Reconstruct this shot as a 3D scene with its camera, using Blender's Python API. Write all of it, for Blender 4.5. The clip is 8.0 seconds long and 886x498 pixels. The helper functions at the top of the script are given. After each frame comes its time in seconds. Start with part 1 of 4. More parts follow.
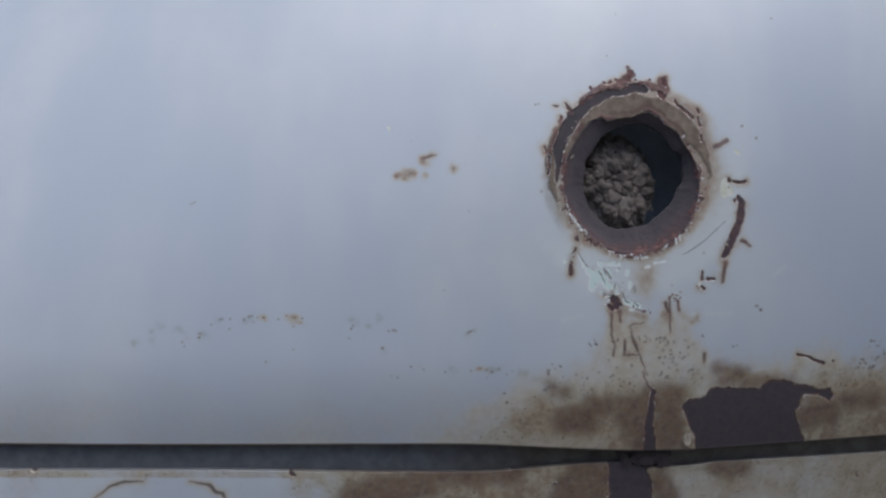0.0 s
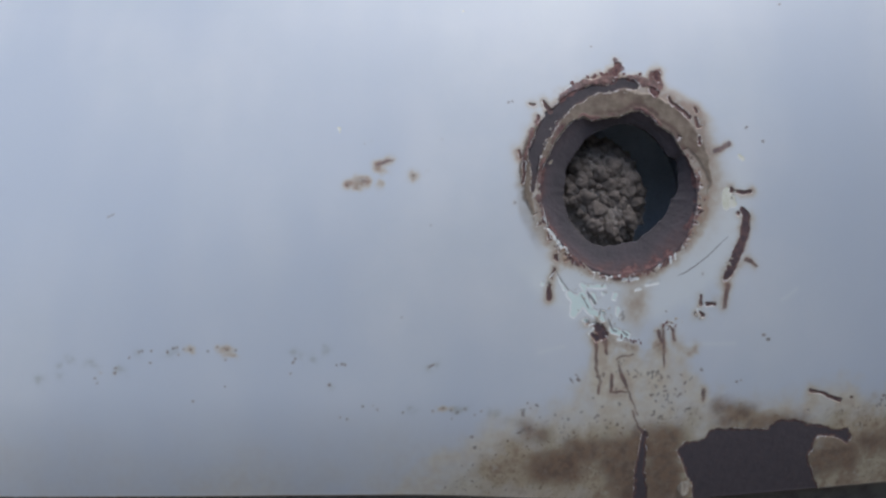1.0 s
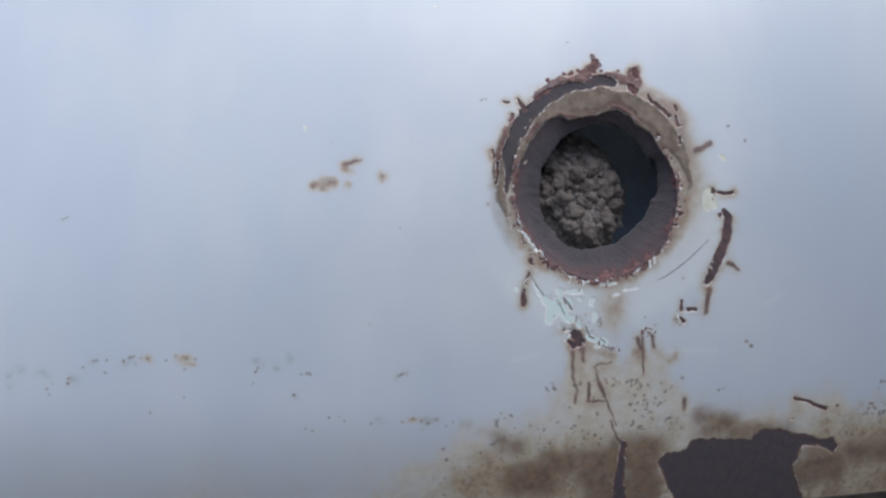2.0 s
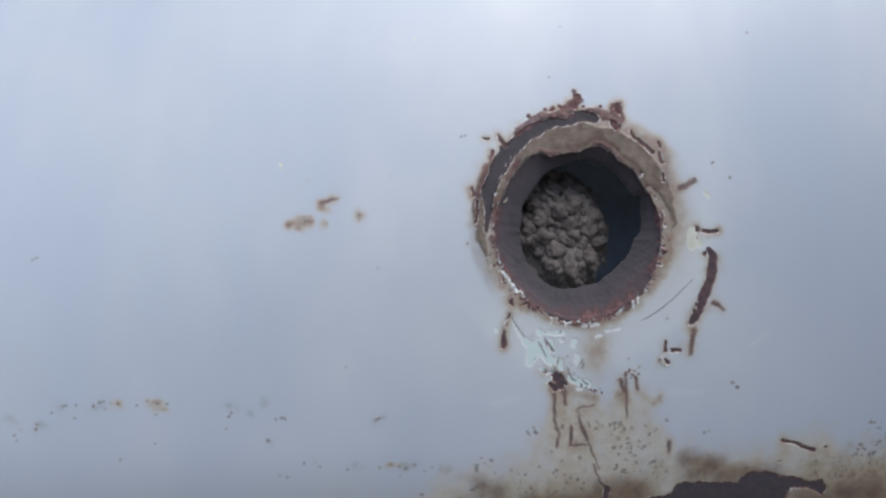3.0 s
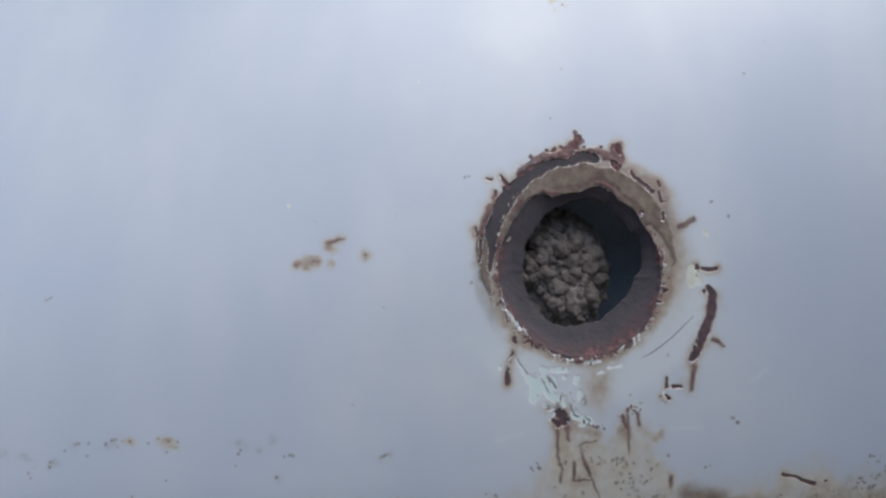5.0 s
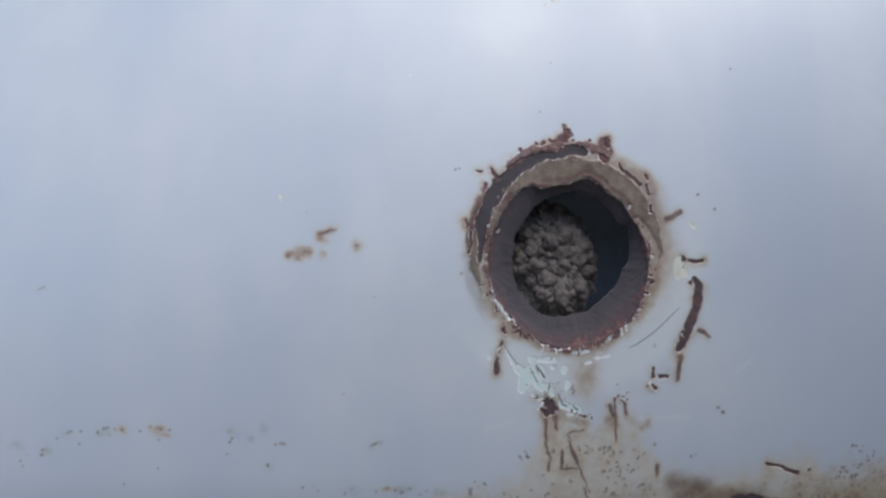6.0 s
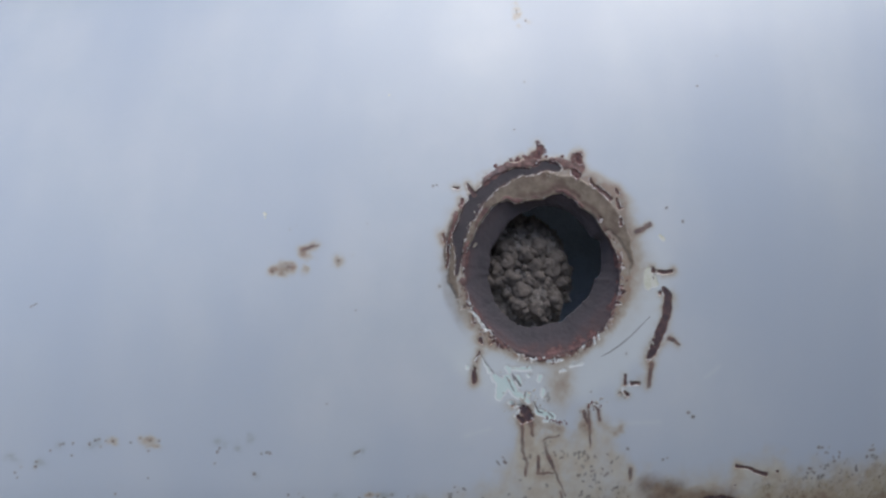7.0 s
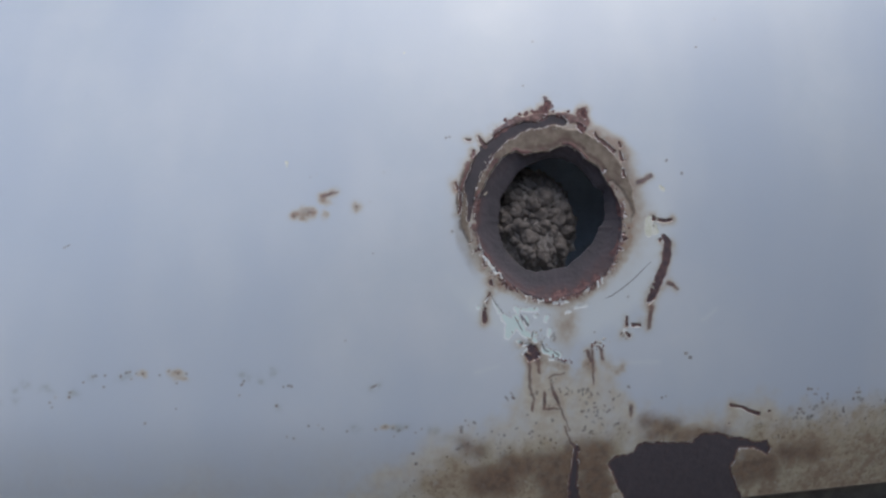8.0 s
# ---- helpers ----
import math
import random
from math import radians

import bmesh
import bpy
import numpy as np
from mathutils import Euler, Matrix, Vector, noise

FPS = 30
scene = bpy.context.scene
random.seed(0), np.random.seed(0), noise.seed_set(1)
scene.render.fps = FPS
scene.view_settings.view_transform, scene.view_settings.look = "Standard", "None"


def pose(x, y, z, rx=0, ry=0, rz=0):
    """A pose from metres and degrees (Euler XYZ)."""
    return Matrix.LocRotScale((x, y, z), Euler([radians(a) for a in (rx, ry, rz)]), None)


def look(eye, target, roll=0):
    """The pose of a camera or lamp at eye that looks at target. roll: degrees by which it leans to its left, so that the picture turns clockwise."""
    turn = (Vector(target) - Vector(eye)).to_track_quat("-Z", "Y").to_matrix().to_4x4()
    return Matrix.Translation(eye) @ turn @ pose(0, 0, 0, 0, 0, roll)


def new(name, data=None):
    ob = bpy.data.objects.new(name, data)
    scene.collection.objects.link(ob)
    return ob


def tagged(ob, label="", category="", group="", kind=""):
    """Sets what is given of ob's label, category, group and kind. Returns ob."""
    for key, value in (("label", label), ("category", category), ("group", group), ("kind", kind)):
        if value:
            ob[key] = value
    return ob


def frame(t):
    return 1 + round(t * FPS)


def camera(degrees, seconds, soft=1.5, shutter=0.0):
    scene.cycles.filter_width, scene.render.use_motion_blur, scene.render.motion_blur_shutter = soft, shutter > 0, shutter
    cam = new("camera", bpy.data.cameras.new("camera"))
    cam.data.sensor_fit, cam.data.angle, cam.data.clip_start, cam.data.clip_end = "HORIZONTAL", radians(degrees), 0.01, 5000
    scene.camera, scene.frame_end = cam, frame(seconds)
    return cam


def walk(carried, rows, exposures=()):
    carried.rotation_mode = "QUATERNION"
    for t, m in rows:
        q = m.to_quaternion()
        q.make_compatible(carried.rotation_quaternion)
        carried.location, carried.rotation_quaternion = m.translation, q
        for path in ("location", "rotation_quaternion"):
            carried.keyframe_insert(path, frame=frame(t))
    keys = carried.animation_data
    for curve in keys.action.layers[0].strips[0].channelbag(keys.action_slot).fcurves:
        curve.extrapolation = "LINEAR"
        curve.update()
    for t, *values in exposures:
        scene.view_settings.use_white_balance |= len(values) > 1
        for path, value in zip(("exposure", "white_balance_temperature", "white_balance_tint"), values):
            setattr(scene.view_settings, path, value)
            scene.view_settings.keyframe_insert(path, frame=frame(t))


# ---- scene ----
cam = camera(58.0, 8.0, soft=2.5)
# seconds, eye x, y, z, yaw, pitch, roll
PATH = [
    (0.0, -0.1162, -0.4236, 0.9217, -1.95, 5.49, 0.38),
    (0.3, -0.1164, -0.4003, 0.9271, -0.35, 6.38, 0.41),
    (0.5, -0.1146, -0.3884, 0.9349, -1.58, 6.53, 0.17),
    (1.0, -0.0971, -0.3659, 0.9348, -2.32, 5.81, 0.39),
    (1.5, -0.0939, -0.3536, 0.9358, -2.87, 4.81, 0.42),
    (1.7, -0.0897, -0.3510, 0.9336, -2.96, 5.27, 0.25),
    (2.8, -0.0841, -0.3525, 0.9510, -2.99, 6.74, 0.24),
    (3.0, -0.0780, -0.3456, 0.9519, -3.05, 6.56, 0.14),
    (3.5, -0.0748, -0.3455, 0.9631, -2.95, 6.88, -0.23),
    (4.0, -0.0742, -0.3493, 0.9597, -2.74, 7.07, -0.06),
    (4.5, -0.0714, -0.3460, 0.9585, -2.96, 6.94, -0.05),
    (4.7, -0.0789, -0.3533, 0.9628, -2.54, 7.62, -0.04),
    (5.8, -0.0766, -0.3560, 0.9595, -3.58, 6.91, 0.04),
    (6.0, -0.0785, -0.3582, 0.9580, -3.40, 7.49, 0.10),
    (6.5, -0.0689, -0.3590, 0.9532, -3.74, 7.18, -0.11),
    (7.0, -0.0719, -0.3731, 0.9608, -3.81, 7.77, -0.58),
    (7.5, -0.0714, -0.3836, 0.9527, -4.34, 7.80, -0.75),
    (8.0, -0.0835, -0.3900, 0.9319, -4.40, 7.78, -0.31),
]
walk(cam, [(t, pose(x, y, z, 90 + pitch, 0, yaw) @ pose(0, 0, 0, 0, 0, roll)) for t, x, y, z, yaw, pitch, roll in PATH],
     exposures=[(0.0, 0.08, 6200, 9), (0.3, 0.20, 6200, 9), (0.6, 0.24, 6200, 9), (1.0, 0.28, 6200, 9), (1.4, 0.48, 6200, 9), (1.7, 0.50, 6200, 9), (2.9, 0.48, 6200, 9), (3.4, 0.29, 6200, 9), (4.0, 0.18, 6200, 9), (4.6, 0.27, 6200, 9), (6.0, 0.30, 6200, 9), (7.5, 0.21, 6200, 9), (8.0, 0.18, 6200, 9)])

# ---- world and sun: a bright overcast sky over a yard ----
world = bpy.data.worlds.new("world")
scene.world = world
world.use_nodes = True
wn, wl = world.node_tree.nodes, world.node_tree.links
sky = wn.new("ShaderNodeTexSky")
sky.sky_type = "NISHITA"
sky.sun_disc = False
sky.sun_elevation, sky.sun_rotation = radians(67), radians(150)
sky.air_density, sky.dust_density, sky.ozone_density = 1.0, 3.0, 1.5
wl.new(sky.outputs["Color"], wn["Background"].inputs["Color"])
wn["Background"].inputs["Strength"].default_value = 0.12
sun = new("sun", bpy.data.lights.new("sun", "SUN"))
sun.data.energy, sun.data.angle, sun.data.color = 1.4, radians(60), (1.0, 0.97, 0.92)
sun.matrix_world = look((0.85, -1.55, 5.0), (0, 0, 1))


# ---- node helpers ----
class Nodes:
    """A short way to write node materials."""

    def __init__(self, name):
        self.mat = bpy.data.materials.new(name)
        self.mat.use_nodes = True
        self.tree = self.mat.node_tree
        self.shader = self.tree.nodes["Principled BSDF"]
        self.where = self.tree.nodes.new("ShaderNodeTexCoord").outputs["Object"]

    def put(self, socket, value):
        if isinstance(value, bpy.types.NodeSocket):
            self.tree.links.new(value, socket)
        else:
            socket.default_value = (*value, 1.0) if isinstance(value, tuple) and len(value) == 3 and socket.type == "RGBA" else value

    def math(self, op, a, b=0.0, c=0.0):
        node = self.tree.nodes.new("ShaderNodeMath")
        node.operation = op
        for n, v in enumerate((a, b, c)):
            self.put(node.inputs[n], v)
        return node.outputs[0]

    def step(self, v, low, high, a=0.0, b=1.0):
        node = self.tree.nodes.new("ShaderNodeMapRange")
        node.interpolation_type = "SMOOTHSTEP"
        for n, x in enumerate((v, low, high, a, b)):
            self.put(node.inputs[n], x)
        return node.outputs[0]

    def mix(self, f, a, b, how="MIX"):
        node = self.tree.nodes.new("ShaderNodeMix")
        node.data_type, node.blend_type = "RGBA", how
        self.put(node.inputs[0], f)
        self.put(node.inputs[6], a)
        self.put(node.inputs[7], b)
        return node.outputs[2]

    def noise(self, scale, detail=4.0, rough=0.55, stretch=None, distort=0.0):
        node = self.tree.nodes.new("ShaderNodeTexNoise")
        vec = self.where
        if stretch:
            m = self.tree.nodes.new("ShaderNodeMapping")
            self.put(m.inputs[0], vec)
            m.inputs["Scale"].default_value = stretch
            vec = m.outputs[0]
        self.put(node.inputs["Vector"], vec)
        for key, v in (("Scale", scale), ("Detail", detail), ("Roughness", rough), ("Distortion", distort)):
            node.inputs[key].default_value = v
        return node.outputs[0]

    def attr(self, name):
        node = self.tree.nodes.new("ShaderNodeAttribute")
        node.attribute_name = name
        return node.outputs["Fac"]

    def chance(self):
        return self.tree.nodes.new("ShaderNodeObjectInfo").outputs["Random"]

    def done(self, colour, rough, height=None, depth=0.001, strength=1.0, metal=0.0):
        s = self.shader
        self.put(s.inputs["Base Color"], colour)
        self.put(s.inputs["Roughness"], rough)
        self.put(s.inputs["Metallic"], metal)
        if height is not None:
            bump = self.tree.nodes.new("ShaderNodeBump")
            bump.inputs["Strength"].default_value = strength
            bump.inputs["Distance"].default_value = depth
            self.put(bump.inputs["Height"], height)
            self.put(s.inputs["Normal"], bump.outputs[0])
        return self.mat


def make_paint():
    """Old white paint, with rust, filler and grime where the fields of the sheet say so (distances in mm)."""
    n = Nodes("aged_white_paint")
    fine, grain, mid, big = n.noise(620, 5, 0.65), n.noise(2600, 2), n.noise(260, 5), n.noise(28, 4)
    streak = n.attr("band")
    off = n.math("SUBTRACT", fine, 0.5)
    off_mid = n.math("SUBTRACT", mid, 0.5)
    rag = n.math("ADD", n.math("MULTIPLY", off, 2.6), n.math("MULTIPLY", off_mid, 1.6))

    def inside(name, soft=0.28, ragged=1.0):
        d = n.math("MULTIPLY_ADD", rag, ragged, n.attr(name))
        return n.step(d, soft, -soft), d

    rust, rust_d = inside("rust", 0.3, 0.55)
    chip, chip_d = inside("chip", 0.3, 0.35)
    red, _ = inside("red", 0.4, 0.8)
    tan, _ = inside("tan", 1.0, 0.6)
    fresh, fresh_d = inside("fresh", 0.14, 0.45)
    cream, _ = inside("cream", 0.14, 0.35)
    brown = n.step(n.math("MULTIPLY_ADD", n.math("SUBTRACT", n.noise(90, 6, 0.62), 0.5), 9.0, n.attr("brown")), 6.0, -4.0)
    scratch_edge_shade, _ = inside("scratch_edge_shade", 0.1, 0.12)
    speck, _ = inside("speck", 0.4, 0.6)
    drip, _ = inside("drip", 0.45, 0.3)
    stain, grime = n.attr("stain"), n.attr("grime")

    # paint: chalky white with faint cloudy bands and dust
    paint = n.mix(n.step(big, 0.3, 0.7), (0.655, 0.70, 0.735), (0.715, 0.745, 0.77))
    paint = n.mix(n.math("MULTIPLY", streak, 1.0), paint, (0.56, 0.62, 0.70))
    paint = n.mix(n.step(grain, 0.62, 0.78, 0.0, 0.12), paint, (0.42, 0.42, 0.40))
    # paler ring where a washer used to sit
    paint = n.mix(n.math("MULTIPLY", n.attr("pale"), 0.75), paint, (0.765, 0.805, 0.80))
    paint = n.mix(n.math("MULTIPLY", n.attr("dust"), 0.55), paint, (0.30, 0.33, 0.29))
    # bleeding: a pale beige wash that turns to brown where it is strong
    bleed = n.math("MULTIPLY", stain, n.step(mid, 0.15, 0.75, 0.65, 1.1))
    wash_c = n.mix(n.step(bleed, 0.25, 0.9), (0.575, 0.52, 0.43), n.mix(n.step(mid, 0.35, 0.65), (0.36, 0.29, 0.215), (0.36, 0.235, 0.155)))
    paint = n.mix(n.step(bleed, 0.0, 0.5, 0.0, 0.95), paint, wash_c)
    wash = n.math("MULTIPLY", n.attr("wash"), n.step(n.noise(120, 5, 0.6), 0.25, 0.7, 0.55, 0.95))
    paint = n.mix(n.math("MULTIPLY", wash, 0.92), paint, n.mix(n.step(mid, 0.3, 0.7), (0.665, 0.615, 0.495), (0.60, 0.525, 0.405)))
    paint = n.mix(n.math("MULTIPLY", n.attr("filler"), n.step(mid, 0.2, 0.7, 0.7, 1.0)), paint, n.mix(n.step(n.noise(140, 4), 0.35, 0.65), (0.34, 0.305, 0.25), (0.24, 0.20, 0.158)))
    # grime: a beige wash, then brown blotches with finer specks
    cloudy = n.math("SUBTRACT", n.noise(75, 7, 0.65), 0.5)
    upright = n.math("SUBTRACT", n.noise(150, 5, 0.6, (1.0, 1.0, 0.3)), 0.5)
    wet = n.math("ADD", grime, n.math("MULTIPLY", cloudy, n.step(grime, 0.0, 0.35, 0.0, 1.4)))
    g = n.step(wet, -0.05, 0.85)
    paint = n.mix(n.math("MULTIPLY", g, 0.9), paint, n.mix(n.step(big, 0.4, 0.6), (0.50, 0.437, 0.30), (0.455, 0.36, 0.235)))
    blot = n.step(n.math("ADD", wet, n.math("ADD", n.math("MULTIPLY", off_mid, 1.8), n.math("MULTIPLY", upright, 0.9))), 0.7, 1.35)
    paint = n.mix(n.math("MULTIPLY", blot, 0.9), paint, n.mix(n.step(mid, 0.35, 0.65), (0.25, 0.172, 0.118), (0.34, 0.245, 0.17)))
    mottle = n.math("MULTIPLY", n.step(n.noise(360, 5, 0.7), 0.47, 0.66), g)
    paint = n.mix(n.math("MULTIPLY", mottle, 0.35), paint, (0.20, 0.135, 0.085))
    fleck = n.math("MULTIPLY", n.step(n.noise(230, 4, 0.6), 0.56, 0.68), n.step(wet, 0.2, 0.6))
    paint = n.mix(n.math("MULTIPLY", fleck, 0.55), paint, (0.50, 0.455, 0.37))
    dotty = n.math("MULTIPLY", n.step(n.noise(520, 3), 0.62, 0.7), n.step(wet, 0.02, 0.3))
    paint = n.mix(n.math("MULTIPLY", dotty, 0.75), paint, (0.16, 0.115, 0.08))
    brown_c = n.mix(n.step(mid, 0.35, 0.65), (0.15, 0.093, 0.068), (0.245, 0.158, 0.10))
    colour = n.mix(n.math("MULTIPLY", brown, n.step(n.noise(210, 5, 0.65), 0.3, 0.62, 0.68, 0.92)), paint, brown_c)
    colour = n.mix(n.math("MULTIPLY", speck, n.step(n.noise(170, 3), 0.3, 0.65, 0.45, 0.85)), colour, n.mix(n.step(n.noise(180, 2), 0.4, 0.6), (0.125, 0.115, 0.105), (0.19, 0.135, 0.11)))
    colour = n.mix(n.math("MULTIPLY", drip, n.step(n.noise(140, 3), 0.3, 0.6, 0.6, 0.95)), colour, n.mix(n.step(mid, 0.35, 0.65), (0.115, 0.07, 0.064), (0.21, 0.122, 0.104)))
    tan_c = n.mix(n.step(mid, 0.3, 0.7), (0.262, 0.213, 0.165), (0.18, 0.142, 0.108))
    tan_c = n.mix(n.math("MULTIPLY", n.attr("streak"), n.step(n.noise(260, 4), 0.3, 0.6, 0.5, 1.0)), tan_c, (0.135, 0.092, 0.076))
    colour = n.mix(tan, colour, tan_c)
    colour = n.mix(cream, colour, n.mix(n.step(fine, 0.4, 0.6), (0.74, 0.735, 0.58), (0.84, 0.83, 0.73)))
    red_c = n.mix(n.step(n.noise(500, 4, 0.6), 0.38, 0.6), (0.112, 0.062, 0.062), (0.225, 0.118, 0.108))
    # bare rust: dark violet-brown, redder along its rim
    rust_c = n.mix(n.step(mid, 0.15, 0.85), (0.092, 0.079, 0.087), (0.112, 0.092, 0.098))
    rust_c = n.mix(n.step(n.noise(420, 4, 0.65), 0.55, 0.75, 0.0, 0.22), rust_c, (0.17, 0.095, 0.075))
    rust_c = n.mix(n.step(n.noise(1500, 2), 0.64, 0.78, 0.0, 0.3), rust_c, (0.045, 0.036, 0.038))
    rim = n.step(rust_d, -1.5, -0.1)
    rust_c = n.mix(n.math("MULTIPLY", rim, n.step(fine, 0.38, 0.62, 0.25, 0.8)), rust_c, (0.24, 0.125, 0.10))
    # the lip: red near its edge, painted recess shade inside; ring band darker rust
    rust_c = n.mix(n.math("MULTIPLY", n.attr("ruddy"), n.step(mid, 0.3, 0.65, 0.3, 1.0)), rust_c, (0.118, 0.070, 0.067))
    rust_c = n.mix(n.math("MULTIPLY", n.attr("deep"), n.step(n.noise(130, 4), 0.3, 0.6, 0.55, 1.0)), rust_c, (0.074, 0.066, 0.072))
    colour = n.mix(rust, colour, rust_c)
    chip_c = n.mix(n.step(n.noise(330, 4, 0.6), 0.38, 0.62), (0.098, 0.072, 0.080), (0.155, 0.098, 0.097))
    chip_c = n.mix(n.step(chip_d, -1.0, 0.1, 0.0, 0.7), chip_c, (0.25, 0.14, 0.11))
    colour = n.mix(chip, colour, chip_c)
    colour = n.mix(n.math("MULTIPLY", red, 0.88), colour, red_c)
    colour = n.mix(fresh, colour, n.mix(n.step(fresh_d, -0.25, -0.9), (0.86, 0.87, 0.84), (0.77, 0.90, 0.85)))
    # scratches, and the dark painted on the rolled edges of the sheets
    colour = n.mix(n.math("MULTIPLY", scratch_edge_shade, 0.8), colour, (0.10, 0.085, 0.08))
    # broken white edge of the paint layer round bare rust
    both = n.math("MINIMUM", rust_d, chip_d)
    edge = n.math("MULTIPLY", n.math("MULTIPLY", n.step(both, 0.6, 0.25), n.step(both, 0.0, 0.15)), n.step(n.math("MULTIPLY_ADD", tan, 0.06, n.noise(420, 2)), 0.52, 0.6))
    colour = n.mix(n.math("MULTIPLY", edge, 0.85), colour, (0.78, 0.75, 0.72))
    bare = n.math("MAXIMUM", n.math("MAXIMUM", rust, chip), n.math("MULTIPLY", red, 0.8))
    dull = n.math("MAXIMUM", bare, n.math("MAXIMUM", n.math("MULTIPLY", g, 0.6), tan))
    rough = n.math("MULTIPLY_ADD", dull, 0.42, n.math("MULTIPLY_ADD", streak, 0.10, 0.285))
    height = n.math("MULTIPLY", n.math("MAXIMUM", rust, chip), -0.5)
    height = n.math("ADD", height, n.math("MULTIPLY", n.math("MULTIPLY", bare, off), 0.38))
    height = n.math("ADD", height, n.math("MULTIPLY", n.math("MULTIPLY", dull, off_mid), 0.55))
    height = n.math("ADD", height, n.math("MULTIPLY", grain, 0.03))
    height = n.math("ADD", height, n.math("MULTIPLY", n.math("ADD", fresh, cream), -0.15))
    n.put(n.shader.inputs["Specular IOR Level"], n.math("MULTIPLY_ADD", dull, -0.75, 1.0))
    return n.done(colour, rough, height, 0.0006, 1.0)


def make_plain(name, a, b, scale=200, rough=0.8, depth=0.0008, vary=0.25):
    n = Nodes(name)
    mid, fine = n.noise(scale, 5), n.noise(scale * 6, 3)
    c = n.mix(n.step(mid, 0.3, 0.7), a, b)
    c = n.mix(n.step(fine, 0.55, 0.8, 0.0, 0.5), c, tuple(x * 0.45 for x in a))
    c = n.mix(n.math("MULTIPLY", n.chance(), vary), c, tuple(x * 0.35 for x in b))
    return n.done(c, rough, n.math("ADD", mid, n.math("MULTIPLY", fine, 0.4)), depth)


PAINT = make_paint()
# pale stands in for haze: it bounces light to lift the hole's dark
PALE_PIPE = make_plain("pale_grey_pipe", (0.58, 0.64, 0.69), (0.50, 0.56, 0.61), 90, 0.7, 0.0005, 0.0)
SCAB = make_plain("red_rust_scab", (0.28, 0.145, 0.13), (0.16, 0.085, 0.08), 1.6, 0.8, 0.0002, 0.3)
CHIP = make_plain("paint_chip", (0.70, 0.67, 0.60), (0.52, 0.46, 0.38), 1.3, 0.5, 0.0001, 0.4)
LUMP = make_plain("crumbly_grey_matter", (0.205, 0.172, 0.150), (0.135, 0.115, 0.102), 1.3, 0.95, 0.0003, 0.45)
# same matter as LUMP, made paler so gaps between lumps look less dark
PALE_PACKED = make_plain("pale_packed_matter", (0.36, 0.315, 0.28), (0.24, 0.21, 0.19), 320, 0.95, 0.002, 0.0)


def make_seam():
    """Dull grey steel that turns brown under the dirty part of the panel."""
    n = Nodes("dark_seam")
    mid = n.noise(150, 5)
    c = n.mix(n.step(mid, 0.3, 0.7), (0.15, 0.158, 0.17), (0.11, 0.115, 0.125))
    axes = n.tree.nodes.new("ShaderNodeSeparateXYZ")
    n.put(axes.inputs[0], n.where)
    dirty = n.step(n.math("MULTIPLY_ADD", n.math("SUBTRACT", n.noise(45, 5), 0.5), 0.12, axes.outputs[0]), -0.14, -0.04)
    c = n.mix(n.math("MULTIPLY", dirty, 0.9), c, n.mix(n.step(n.noise(90, 5), 0.35, 0.65), (0.13, 0.118, 0.095), (0.085, 0.072, 0.062)))
    return n.done(c, 0.85, mid, 0.0008)


SEAM = make_seam()
STEEL = make_plain("primed_back_steel", (0.12, 0.10, 0.095), (0.16, 0.13, 0.12), 60, 0.7)
EARTH = make_plain("worn_concrete", (0.19, 0.185, 0.175), (0.145, 0.142, 0.136), 12, 0.95, 0.01)
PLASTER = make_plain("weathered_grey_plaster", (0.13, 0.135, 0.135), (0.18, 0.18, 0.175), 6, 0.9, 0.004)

# ---- fields on the sheet: all in mm from the middle of the hole, x to the right, z up ----
Z0 = 1.0
HOLE_R, HOLE_Z = 38.0, 1.0
rng = np.random.default_rng(7)
LATTICE = rng.random((256, 256))


def value_noise(x, z):
    i, j = np.floor(x).astype(int), np.floor(z).astype(int)
    u, v = x - i, z - j
    u, v = u * u * (3 - 2 * u), v * v * (3 - 2 * v)
    a, b = LATTICE[i % 256, j % 256], LATTICE[(i + 1) % 256, j % 256]
    c, d = LATTICE[i % 256, (j + 1) % 256], LATTICE[(i + 1) % 256, (j + 1) % 256]
    return (a + (b - a) * u) * (1 - v) + (c + (d - c) * u) * v - 0.5


def cloud(x, z, size, octaves=4):
    """Fractal noise about 0, with lumps of the given size."""
    total, k = 0.0, 1.0
    for o in range(octaves):
        c, n = math.cos(0.6 + 1.1 * o), math.sin(0.6 + 1.1 * o)
        total = total + k * value_noise((c * x - n * z) / size + 17.3 * o + 40, (n * x + c * z) / size - 9.1 * o + 60)
        size, k = size / 2, k / 2
    return total


def hole_r(a):
    """The outline of the hole, mm by degrees: paint hangs over its top in scallops."""
    a = np.asarray(a, float) % 360
    base = np.interp(a, (0, 21, 33, 40, 48, 59, 66, 74, 82, 88, 98, 110, 114, 124, 134, 150, 165, 185, 210, 232, 250, 268, 289, 312, 343, 360),
                     (37.2, 36.4, 35.4, 36.2, 37.4, 36.4, 38.8, 39.6, 37.6, 34.8, 34.2, 35.0, 38.8, 39.0, 38.4, 36.6, 36.4, 36.8, 37.2, 37.2, 39.0, 40.0, 39.6, 39.0, 37.6, 37.2))
    u, v = 38 * np.cos(np.radians(a)), 38 * np.sin(np.radians(a))
    return base + 0.5 * cloud(u, v, 6) + 0.6 * cloud(u, v, 2.2, 2)


